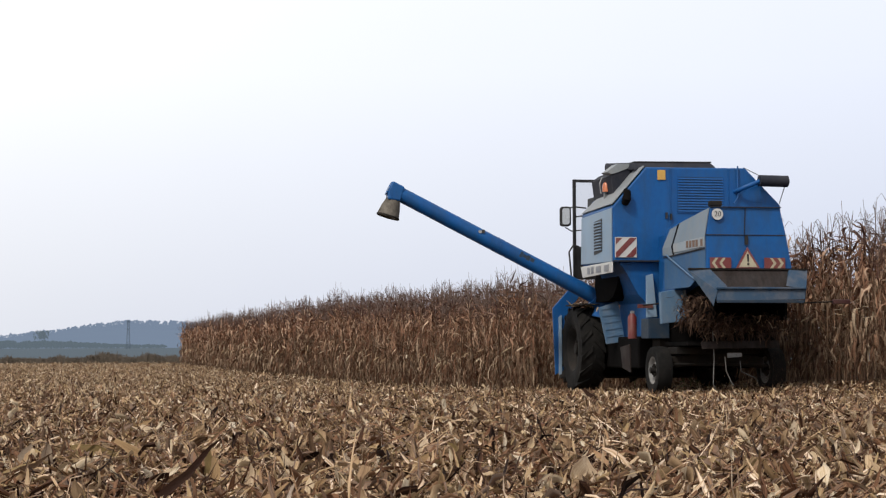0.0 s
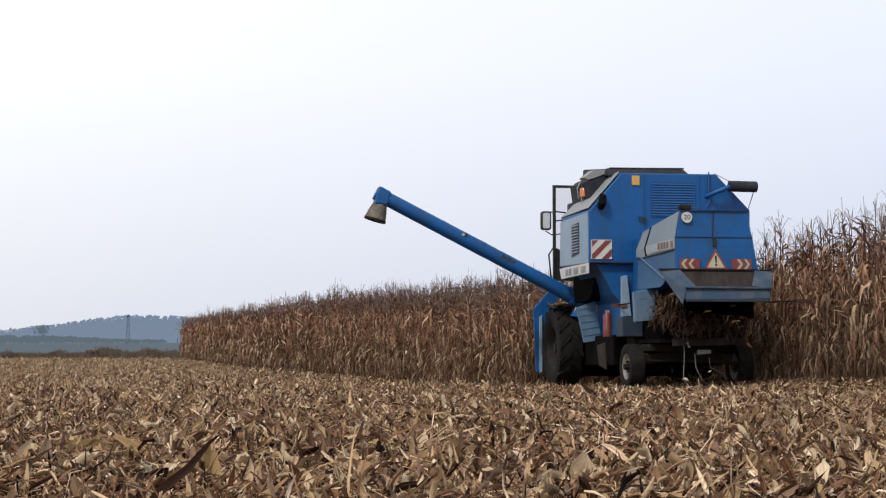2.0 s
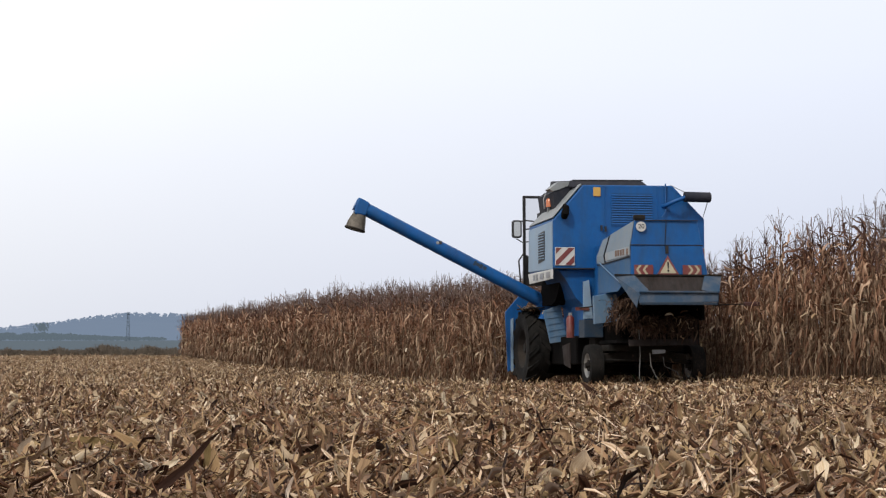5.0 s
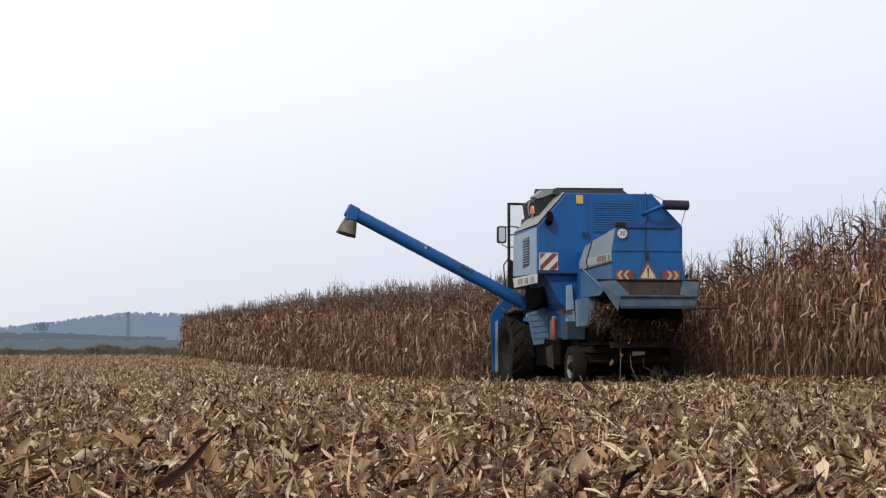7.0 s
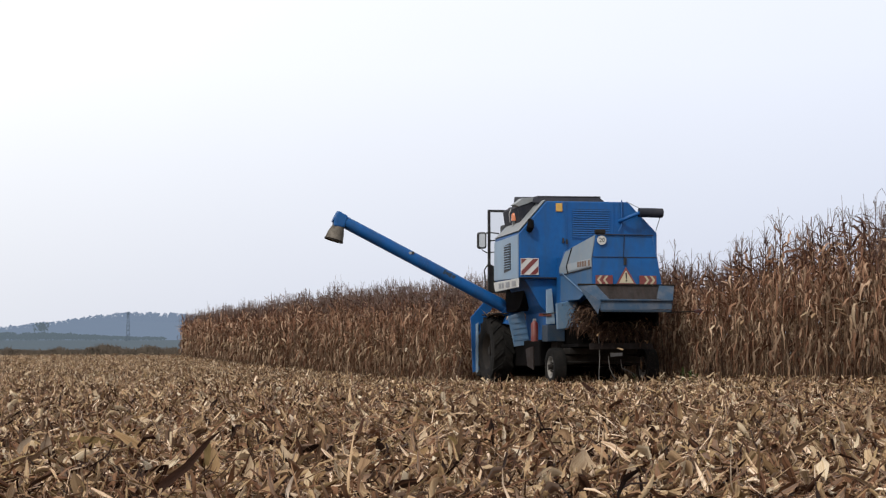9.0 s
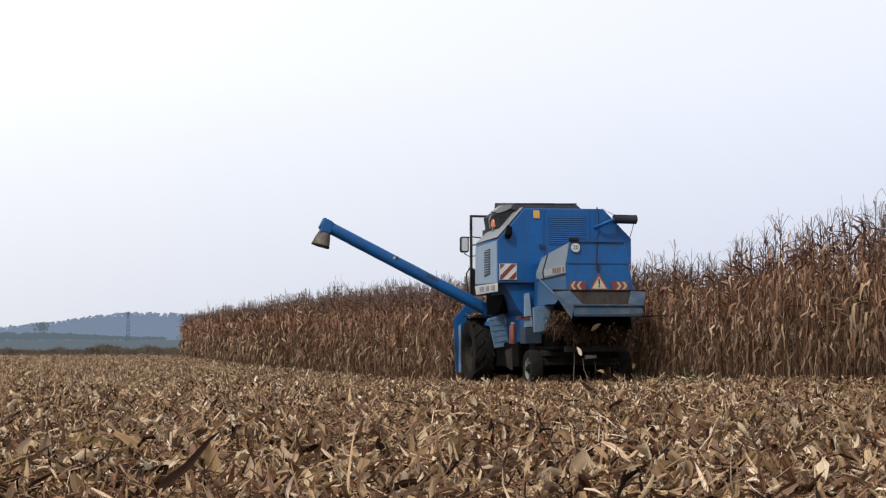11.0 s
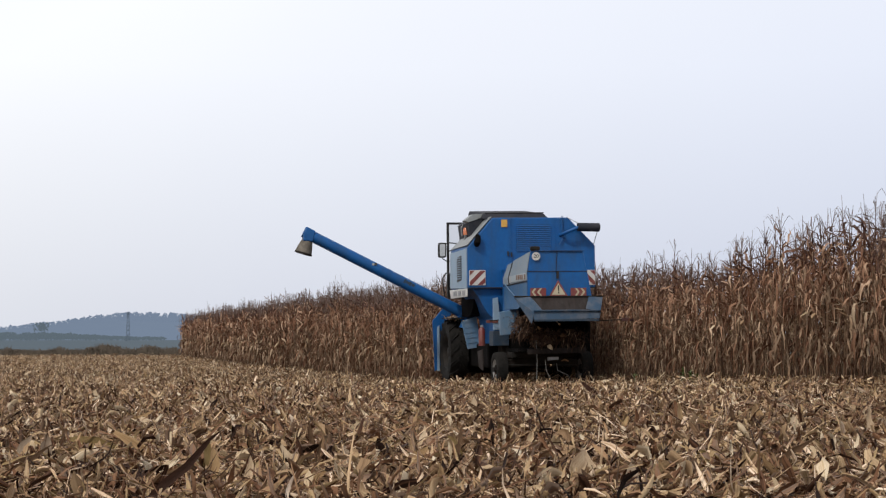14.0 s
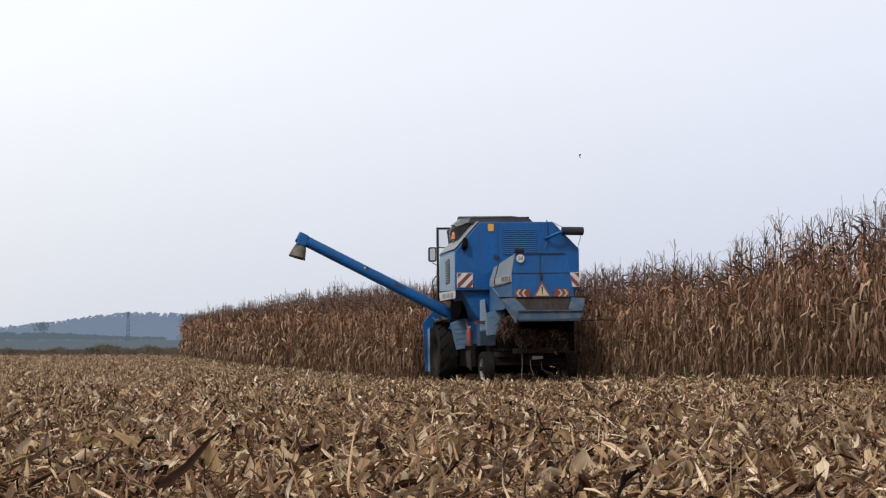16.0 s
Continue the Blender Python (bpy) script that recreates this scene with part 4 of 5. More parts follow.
        part("letter_bar", prism(B(), [p - way * w / 2 - up * hh / 2, p + way * w / 2 - up * hh / 2, p + way * w / 2 + up * hh / 2, p - way * w / 2 + up * hh / 2], (-0.006, 0, 0)), DEEP_BLUE, aug)
    part("auger_elbow", prism(B(), [end + up * 0.135 + Vector((-0.14, 0, 0)), end - way * 0.02 - up * 0.02 + Vector((-0.14, 0.02, 0)), end + Vector((-0.14, 0.03, -0.21)), end + Vector((-0.14, -0.20, -0.24)), end - way * 0.24 + up * 0.135 + Vector((-0.14, 0, 0))], (0.28, 0, 0)), BLUE, aug, "blue angled auger outlet", bevel=0.03)
    q = end + Vector((0, -0.09, -0.2))
    part("spout", tube(B(), [q, q + Vector((0, 0.05, -0.14)), q + Vector((0, 0.10, -0.30))], [0.125, 0.17, 0.2], 20, cap=False), RUBBER, aug, "grey canvas discharge spout", soft=True)
    part("spout_rim", tube(B(), [q + Vector((0, 0.095, -0.285)), q + Vector((0, 0.104, -0.315))], 0.206, 20, cap=False), IRON, aug)
    part("auger_foot", tube(B(), [(ax, 1.05, 1.30), (ax, 1.0, 1.55), root.lerp(end, 0.06)], [0.2, 0.19, 0.17], 18), BLUE, aug, soft=True)
    # maize header, of which the left end shows past the wheel
    hd = new("maize_header", None)
    hd.parent = h
    tagged(hd, "blue maize header at the front")
    part("header_end", prism(B(), [(3.46, 1.66, 1.50), (3.46, 1.34, 1.86), (3.46, 1.10, 1.80), (3.46, 1.30, 1.50), (3.46, 1.40, 1.36), (3.46, 1.45, 0.36), (3.46, 1.61, 0.28)], (0.04, 0, 0)), BLUE, hd, "blue header end sheet", bevel=0.01)
    part("header_strip", prism(B(), [(3.41, 1.55, 1.34), (3.41, 1.50, 1.38), (3.41, 1.50, 0.30), (3.41, 1.55, 0.28)], (0.04, 0, 0)), PALE, hd, "light grey-blue edge strip")
    part("header_trough", prism(B(), [(3.55, 1.32, 0.25), (3.55, 1.32, 1.1), (4.2, 1.32, 0.8), (4.35, 1.32, 0.2)], (0, -2.94, 0)), IRON, hd, bevel=0.02)
    for k in range(5):
        y = 1.05 - 0.66 * k
        b = B()
        prism(b, [(4.3, y - 0.14, 0.25), (4.3, y + 0.14, 0.25), (4.3, y + 0.1, 0.8), (4.3, y - 0.1, 0.8)], (0.05, 0, 0))
        tube(b, [(4.35, y, 0.5), (4.7, y, 0.3), (5.0, y, 0.12)], [0.2, 0.13, 0.02], 10)
        part("divider_snout", b, IRON, hd, soft=True)
    part("feeder_house", prism(B(), [(2.6, 0.5, 1.2), (2.6, 0.5, 1.9), (3.7, 0.5, 0.95), (3.7, 0.5, 0.35)], (0, -1.0, 0)), BLUE, h, bevel=0.02)
    # axles
    part("rear_axle", prism(B(), [(-0.8, 0.85, 0.60), (-0.8, 0.0, 0.72), (-0.8, -0.85, 0.60), (-0.8, -0.85, 0.42), (-0.8, 0.0, 0.52), (-0.8, 0.85, 0.42)], (0.16, 0, 0)), IRON, h, "grimy rear axle", bevel=0.02)
    part("axle_beam", box(B(), -1.0, -0.5, -0.7, 0.7, 0.66, 0.78), IRON, h, bevel=0.01)
    part("tie_rod", tube(B(), [(-0.95, 0.82, 0.50), (-0.95, -0.82, 0.48)], 0.022, 8), IRON, h)
    part("front_axle", tube(B(), [(2.75, 1.1, 0.75), (2.75, -1.1, 0.75)], 0.16, 14), IRON, h)
    # hoses and chains that dangle below the axle
    for y, z0, z1, k in ((0.30, 1.05, 0.12, 0.0), (0.10, 0.62, 0.16, 0.1), (-0.15, 0.55, 0.22, 0.25)):
        part("dangling_hose", tube(B(), [(-1.6, y, z0), (-1.6, y - 0.02, (z0 + z1) / 2), (-1.6, y - k, z1 + 0.06), (-1.6, y - k - 0.04, z1)], 0.008, 6), RIM, h)
    part("bent_bracket", prism(B(), [(-1.5, 0.02, 0.68), (-1.5, -0.22, 0.68), (-1.5, -0.22, 0.62), (-1.5, 0.02, 0.6)], (0.03, 0, 0)), STEEL, h)
    part("deflector_bar", prism(B(), [(-1.62, 0.5, 0.86), (-1.62, -0.8, 0.88), (-1.66, -0.8, 0.76), (-1.66, 0.5, 0.74)], (0.02, 0, 0)), TRAY, h, "dusty grey deflector bar", bevel=0.006)
    # pan coloured black for the shade it lies in
    part("chaff_pan", box(B(), -1.5, -0.3, -0.8, 0.68, 0.80, 0.86), VOID, h)
    return h


def lathe_z(r, hh, at):
    b = B()
    tube(b, [Vector(at), Vector(at) + Vector((0, 0, hh * 0.75)), Vector(at) + Vector((0, 0, hh * 0.95)), Vector(at) + Vector((0, 0, hh))], [r, r * 0.95, r * 0.65, r * 0.2], 16)
    return b


def rounded_plate(x, y, z, hw, hh, t):
    b, pts = B(), []
    for sy, sz, a0 in ((1, 1, 0), (-1, 1, 90), (-1, -1, 180), (1, -1, 270)):
        for k in range(4):
            a = radians(a0 + 30 * k)
            rr = min(hw, hh) * 0.55
            pts.append((x, y + sy * (hw - rr) + rr * math.cos(a), z + sz * (hh - rr) + rr * math.sin(a)))
    return prism(b, pts, (t, 0, 0))


def door_frame():
    b = B()
    box(b, 3.0, 3.05, 1.32, 1.375, 2.05, 3.85)
    box(b, 3.0, 3.05, 0.80, 1.315, 3.80, 3.85)
    box(b, 3.0, 3.05, 0.80, 0.85, 2.05, 3.795)
    box(b, 3.0, 3.05, 0.855, 1.315, 2.42, 2.47)
    return b


def lettering(name, text, size, at, mat, parent):
    cu = bpy.data.curves.new(name, "FONT")
    cu.body, cu.size, cu.extrude, cu.align_x, cu.align_y = text, size, 0.002, "CENTER", "CENTER"
    ob = new(name + "_curve", cu)
    bpy.context.view_layer.update()
    me = bpy.data.meshes.new_from_object(ob)
    bpy.data.objects.remove(ob)
    me.materials.append(mat)
    ob = new(name, me)
    ob.parent = parent
    # the letters read from behind the machine: their right is the machine's right
    ob.matrix_basis = Matrix.Translation(at) @ Matrix(((0, 0, -1, 0), (-1, 0, 0, 0), (0, 1, 0, 0), (0, 0, 0, 1)))
    return ob


harvester = make_harvester()
WHEELS = []
for wname, wx, wy, wr, ww, rimr, lugs in (("front_wheel", 2.75, 1.27, 0.76, 0.46, 0.39, 15), ("front_wheel", 2.75, -1.27, 0.76, 0.46, 0.39, 15),
                                         ("rear_wheel", -0.72, 0.92, 0.40, 0.26, 0.21, 0), ("rear_wheel", -0.72, -1.0, 0.40, 0.26, 0.21, 0)):
    wh = make_wheel(wname, wr, ww, rimr, lugs, harvester)
    wh.location = (wx, wy, wr)
    WHEELS.append((wh, wx, wy, wr))


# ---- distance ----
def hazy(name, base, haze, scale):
    """Far land with bright mist painted in, as a colour the surface emits."""
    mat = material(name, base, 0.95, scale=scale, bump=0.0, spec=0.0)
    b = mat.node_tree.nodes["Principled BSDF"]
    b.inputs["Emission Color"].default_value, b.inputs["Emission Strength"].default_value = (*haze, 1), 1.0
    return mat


FOREST = hazy("forest_painted_haze", [(0.002, 0.003, 0.003), (0.008, 0.010, 0.008)], (0.158, 0.205, 0.285), 0.05)
HEDGE = hazy("hedge_painted_haze", [(0.003, 0.005, 0.004), (0.012, 0.015, 0.011)], (0.096, 0.124, 0.150), 0.05)
MEADOW = hazy("meadow_painted_haze", [(0.006, 0.007, 0.006), (0.014, 0.014, 0.012)], (0.104, 0.131, 0.158), 0.02)
SCRUB = material("brown_scrub", [(0.058, 0.048, 0.04), (0.095, 0.079, 0.063), (0.14, 0.117, 0.093)], 0.95, scale=2.0, bump=0.0, pieces=0.5, spec=0.0)
MAST = material("weathered_steel", [(0.09, 0.12, 0.16), (0.12, 0.15, 0.19)], 0.8, scale=0.5, bump=0.0, spec=0.1)


def sheet(name, xs, ys, height, mat, label, category):
    yy, xx = np.meshgrid(ys, xs, indexing="ij")
    n, m = yy.shape
    i = np.arange(n * m).reshape(n, m)
    quads = np.stack([i[:-1, :-1], i[:-1, 1:], i[1:, 1:], i[1:, :-1]], -1).reshape(-1, 4)
    ob = new(name, mesh_of(name, np.stack([xx, yy, height(xx, yy)], -1).reshape(-1, 3), quads, [mat], soft=True))
    return tagged(ob, label, category, kind="structure")


def clumps(spots, r, n_faces, grain=(0.16, 0.38)):
    """Crowns as heaps of small tilted leaf clumps with gaps between: verts and quads."""
    v = []
    for x, y, z, w, hh in spots:
        k = n_faces
        a, t = r.uniform(0, 6.283, k), r.uniform(0, 1, k) ** 0.7
        rad = w * np.sqrt(np.clip(1 - (t * 2 - 0.75) ** 2 * 0.62, 0.05, 1)) * r.uniform(0.4, 1.0, k)
        c = np.stack([x + rad * np.cos(a), y + rad * np.sin(a) * 0.6, z + hh * t], 1)
        size = w * r.uniform(*grain, k)
        e1, e2 = r.normal(0, 1, (k, 3)), r.normal(0, 1, (k, 3))
        e1 /= np.linalg.norm(e1, axis=1)[:, None]
        e2 -= e1 * (e1 * e2).sum(1)[:, None]
        e2 /= np.linalg.norm(e2, axis=1)[:, None]
        s = size[:, None]
        v.append(np.stack([c - e1 * s, c - e2 * s * 0.8, c + e1 * s, c + e2 * s * 0.8], 1).reshape(-1, 3))
    v = np.concatenate(v)
    return v, np.arange(len(v)).reshape(-1, 4)


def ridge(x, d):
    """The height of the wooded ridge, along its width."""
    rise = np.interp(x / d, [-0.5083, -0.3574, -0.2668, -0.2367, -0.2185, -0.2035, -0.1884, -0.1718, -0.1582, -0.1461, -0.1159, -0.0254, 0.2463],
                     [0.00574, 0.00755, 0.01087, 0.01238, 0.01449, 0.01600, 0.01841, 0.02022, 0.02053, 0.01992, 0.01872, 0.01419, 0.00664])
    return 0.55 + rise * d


def make_distance():
    r = np.random.default_rng(5)
    xs = np.linspace(-700, 500, 81)
    D = 1350.0
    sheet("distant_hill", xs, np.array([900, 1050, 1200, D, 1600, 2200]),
          lambda x, y: np.where(y < 1000, 2.0, np.minimum(1, (y - 900) / 400) * (ridge(x * D / np.maximum(y, D), D) - 2.4)), FOREST, "wooded hill in the distance with blue haze painted in", "backdrop")
    spots = []
    for x in np.arange(-420, 60, 1.0):
        for k in range(3):
            d = D - 40 - 35 * k + r.uniform(-12, 12)
            xx = x + r.uniform(-2, 2)
            hh = r.uniform(3.6, 4.9)
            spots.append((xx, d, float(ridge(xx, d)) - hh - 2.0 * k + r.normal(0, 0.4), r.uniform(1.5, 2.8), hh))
    v, q = clumps(spots, r, 46)
    tagged(new("distant_forest", mesh_of("distant_forest", v, q, [FOREST])), "wood along the hilltop with blue haze painted in", "forest", kind="stuff")
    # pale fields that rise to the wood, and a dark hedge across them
    sheet("distant_field", np.linspace(-450, 300, 40), np.linspace(330, 1000, 12), lambda x, y: np.interp(y, [330, 500, 800, 1000], [-3.0, 1.2, 4.8, 6.5]), MEADOW, "grey-green fields below the wood with haze painted in", "backdrop")
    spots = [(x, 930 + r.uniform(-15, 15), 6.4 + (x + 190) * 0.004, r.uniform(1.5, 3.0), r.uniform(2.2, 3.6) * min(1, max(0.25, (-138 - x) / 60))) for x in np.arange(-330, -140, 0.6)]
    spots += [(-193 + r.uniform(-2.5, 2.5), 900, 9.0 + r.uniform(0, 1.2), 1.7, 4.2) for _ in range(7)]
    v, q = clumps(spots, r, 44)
    tagged(new("distant_hedge", mesh_of("distant_hedge", v, q, [HEDGE])), "dark hedge and young trees across the fields with haze painted in", "hedge", kind="stuff")
    # brown scrub along the near end of the field, in a few taller thickets
    def thicket(u):
        return sum(a * np.exp(-((np.asarray(u) - c) / w) ** 2) for a, c, w in ((1.0, -0.1797, 0.009), (0.85, -0.1574, 0.005), (0.6, -0.2322, 0.0015), (0.5, -0.2048, 0.003), (0.45, -0.145, 0.004)))
    spots = []
    for k in range(520):
        y = r.uniform(158, 200)
        u = r.uniform(-0.273, -0.110)
        tall = 0.4 + 0.6 * float(thicket(u)) * r.random() + 0.2 * r.random()
        spots.append((u * y, y, float(land(0, y)) - 0.05, r.uniform(0.3, 0.8), tall))
    v, q = clumps(spots, r, 130, (0.04, 0.12))
    # bare twigs that stand up out of it
    n = 9000
    y = r.uniform(158, 196, n)
    u = r.uniform(-0.273, -0.106, n)
    tall = (0.4 + 0.5 * thicket(u) + 0.3 * r.random(n)) * r.uniform(0.55, 1.1, n)
    w, lx = r.uniform(0.012, 0.04, n), r.normal(0, 0.22, n) * tall
    z = land(0 * y, y) - 0.05
    x = u * y
    twigs = np.stack([np.stack([x - w, y, z], 1), np.stack([x + w, y, z], 1), np.stack([x + lx + w * 0.5, y, z + tall], 1), np.stack([x + lx - w * 0.5, y, z + tall], 1)], 1).reshape(-1, 3)
    q = np.concatenate([q, np.arange(len(twigs)).reshape(-1, 4) + len(v)])
    v = np.concatenate([v, twigs])
    tagged(new("scrub", mesh_of("scrub", v, q, [SCRUB])), "low brown scrub along the field's far edge", "bushes", kind="stuff")


make_distance()


def make_pylon():
    th = new("power_pylon", None)
    tagged(th, "tall lattice steel pylon dim in the mist", "pylon")
    d = 850.0
    x, z0, z1 = -142.9, 1.58, 18.51
    hh = z1 - z0

    def w(t):
        return 0.95 * (1 - t) + 0.32 * t
    for sx in (-1, 1):
        for sy in (-1, 1):
            part("leg", tube(B(), [(sx * w(0), sy * w(0), 0), (sx * w(1), sy * w(1), hh)], 0.09, 4), MAST, th)
    for k in range(9):
        t0, t1 = k / 9, (k + 1) / 9
        for sy in (-1, 1):
            part("brace", tube(B(), [(-w(t0), sy * w(t0), hh * t0), (w(t1), sy * w(t1), hh * t1)], 0.05, 4), MAST, th)
            part("brace", tube(B(), [(w(t0), sy * w(t0), hh * t0), (-w(t1), sy * w(t1), hh * t1)], 0.05, 4), MAST, th)
    part("crossarm", box(B(), -0.7, 0.7, -0.2, 0.2, hh * 0.93, hh * 0.95), MAST, th)
    th.location = (x, d, z0)
    return th


make_pylon()


# ---- the nearest leaves, weeds and stumps ----
def blade_mesh(name, seed, length, width, bend, twist, mat):
    r = np.random.default_rng(seed)
    v, q = leaf_strip(r, (0, 0, 0), 0.0, length, width, bend * 0.5, bend, twist, 7, 3)
    return mesh_of(name, v - [length * 0.45, 0, 0], q, [mat], soft=True, grain=np.tile([-width / 2, 0, width / 2], 8))


def make_near_leaves():
    r = np.random.default_rng(77)
    shapes = [blade_mesh("dry_leaf", 900 + k, r.uniform(0.07, 0.2), r.uniform(0.015, 0.05), r.uniform(0.1, 1.8), r.normal(0, 1.2), LITTER if k % 3 else HUSK) for k in range(18)]
    for k in range(230):
        y = 6.6 + 5.4 * r.random() ** 1.2
        x = r.uniform(-1, 1) * 0.245 * y
        ob = new("dry_leaf", shapes[int(r.integers(len(shapes)))])
        ob.parent = ground
        steep = r.random() < 0.22
        ob.matrix_basis = pose(x, y, float(land(x, y)) + r.uniform(0.015, 0.06) + (0.03 if steep else 0), r.normal(0, 25), -abs(r.normal(50, 14)) if steep else r.normal(-4, 14), r.uniform(0, 360))
    # single blades that stand out: place, length, width, turns, bend
    for x, y, length, width, rx, ry, rz, bend, mat in (
            (-0.88, 6.2, 0.36, 0.030, 75, -42, 4, 0.25, MAROON), (0.26, 13.5, 0.24, 0.035, 60, 38, 10, 0.3, DARK),
            (1.80, 22.5, 0.38, 0.055, 60, 38, 0, 0.3, MAROON), (-2.03, 15.3, 0.22, 0.12, 40, -20, 10, 1.0, BLEACHED), (-1.93, 15.6, 0.16, 0.08, 30, -55, 80, 0.6, BLEACHED), (-1.75, 15.1, 0.14, 0.06, 60, 30, 0, 0.5, TAN),
            (-1.9, 12.2, 0.18, 0.05, 60, 35, 0, 0.4, BLEACHED), (-2.1, 13.0, 0.24, 0.04, 60, -30, 0, 0.6, TAN),
            (-1.95, 8.7, 0.12, 0.05, 10, -65, 80, 0.6, ASHEN), (-1.81, 8.6, 0.13, 0.06, 10, -60, 100, 0.5, ASHEN), (-1.66, 8.6, 0.15, 0.05, 50, -25, 20, 0.9, ASHEN), (-1.55, 8.4, 0.12, 0.04, 60, 15, 0, 0.8, ASHEN),
            (-1.42, 8.0, 0.14, 0.034, 55, 32, 0, 0.3, BLEACHED), (-1.72, 9.4, 0.34, 0.055, 50, 14, 0, 0.7, OLIVE), (-1.45, 8.9, 0.28, 0.045, 55, 30, 0, 0.6, TAN), (-1.75, 7.6, 0.3, 0.03, 60, -28, 10, 0.3, DARK),
            (-1.05, 7.6, 0.10, 0.03, 10, -60, 115, 0.4, BLEACHED), (-0.99, 7.9, 0.14, 0.05, 10, -75, 95, 0.5, OLIVE), (-0.90, 7.5, 0.14, 0.055, 10, -78, 90, 0.4, TAN), (-0.735, 7.3, 0.13, 0.034, 0, -80, 85, 0.2, BLEACHED),
            (-0.82, 7.25, 0.13, 0.03, 10, -62, 130, 0.3, TAN), (-0.66, 7.3, 0.12, 0.04, 10, -55, 130, 0.4, TAN), (-0.68, 8.4, 0.15, 0.055, 0, -80, 95, 0.3, BLEACHED), (-0.79, 8.7, 0.28, 0.02, 60, -3, 0, 0.2, BLEACHED),
            (-0.9, 9.5, 0.26, 0.04, 50, 8, 10, 0.5, TAN), (-0.95, 11.9, 0.34, 0.025, 60, 2, 0, 0.2, OLIVE), (-0.63, 9.2, 0.2, 0.03, 0, -85, 90, 0.2, DARK), (-0.55, 8.2, 0.15, 0.025, 40, -70, 60, 0.2, DARK),
            (-0.38, 7.15, 0.15, 0.07, 20, -55, 125, 0.3, BLEACHED), (-0.35, 7.9, 0.14, 0.06, 20, -58, 125, 0.4, TAN), (-0.53, 7.25, 0.13, 0.035, 50, -50, 15, 0.3, TAN), (-0.37, 9.1, 0.12, 0.05, 40, -35, 20, 0.8, OLIVE), (-0.46, 8.7, 0.11, 0.05, 10, -60, 90, 0.7, ASHEN),
            (-0.24, 8.1, 0.15, 0.05, 40, 6, 0, 0.9, BLEACHED), (-0.11, 8.8, 0.16, 0.02, 0, -72, 120, 0.2, DARK), (-0.02, 7.3, 0.13, 0.035, 10, -60, 120, 0.3, TAN), (-0.09, 9.6, 0.14, 0.03, 30, -55, 45, 0.4, BLEACHED), (-0.13, 8.4, 0.15, 0.05, 50, -45, 20, 0.5, TAN),
            (0.09, 8.5, 0.18, 0.03, 30, -60, 40, 0.5, DARK), (0.20, 7.4, 0.12, 0.03, 10, -72, 115, 0.2, TAN), (0.06, 8.7, 0.15, 0.03, 40, 55, 0, 0.4, OLIVE), (0.38, 7.2, 0.10, 0.06, 20, -50, 70, 1.0, ASHEN), (0.44, 7.15, 0.12, 0.035, 10, -62, 110, 0.3, TAN), (0.34, 7.2, 0.10, 0.03, 10, -65, 60, 0.4, BLEACHED),
            (0.56, 7.35, 0.19, 0.15, 30, -48, 75, 1.0, BLEACHED), (0.52, 7.05, 0.10, 0.07, 20, -60, 90, 1.2, DARK), (0.72, 7.1, 0.13, 0.07, 20, -50, 60, 1.1, ASHEN), (0.74, 7.0, 0.09, 0.02, 30, -45, 40, 0.2, BLEACHED), (0.60, 8.2, 0.11, 0.02, 60, -40, 0, 0.1, BLEACHED),
            (1.25, 7.25, 0.2, 0.07, 30, -45, 130, 0.9, TAN), (1.16, 8.1, 0.16, 0.05, 40, 25, 0, 0.6, OLIVE), (1.68, 7.7, 0.13, 0.02, 60, 18, 0, 0.1, BLEACHED), (0.93, 9.9, 0.14, 0.018, 60, -50, 0, 0.1, BLEACHED), (0.86, 12.2, 0.2, 0.035, 60, 20, 0, 0.3, DARK), (1.0, 9.5, 0.09, 0.03, 0, -80, 90, 0.2, BLEACHED),
            (2.17, 11.6, 0.2, 0.10, 30, -50, 70, 0.7, BLEACHED), (2.3, 11.9, 0.18, 0.08, 30, -55, 110, 0.7, TAN), (2.0, 9.5, 0.11, 0.05, 10, -65, 80, 0.4, BLEACHED), (1.75, 9.9, 0.24, 0.03, 50, -8, 10, 0.3, BLEACHED), (1.86, 12.1, 0.2, 0.04, 20, -80, 80, 0.2, DARK), (1.6, 12.6, 0.16, 0.08, 20, -60, 100, 0.6, TAN),
            (2.52, 11.1, 0.19, 0.055, 10, -80, 95, 0.3, BLEACHED), (2.35, 14.2, 0.2, 0.12, 30, -45, 80, 0.9, TAN), (2.45, 10.4, 0.3, 0.03, 60, -20, 0, 0.2, BLEACHED), (0.23, 15.0, 0.2, 0.06, 10, -75, 85, 0.4, BLEACHED), (-0.22, 14.6, 0.18, 0.07, 40, 20, 10, 0.7, OLIVE), (1.45, 8.0, 0.3, 0.03, 60, -30, 0, 0.3, DARK), (2.1, 8.4, 0.3, 0.05, 60, 12, 0, 0.6, TAN)):
        ob = new("dry_leaf", blade_mesh("dry_leaf", int(abs(x * 1000 + y * 10)), length, width, bend, 0.6, mat))
        ob.parent = ground
        ob.matrix_basis = pose(x, y, float(land(x, y)) + 0.035 + 0.42 * length * abs(math.sin(radians(ry))), rx, ry, rz)


def single_leaf(name, colours):
    return material(name, colours, 0.72, scale=9, bump=0.3, pieces=0.25, stretch=(1, 5, 5), translucent=0.1, spec=0.15, veins=0.7)


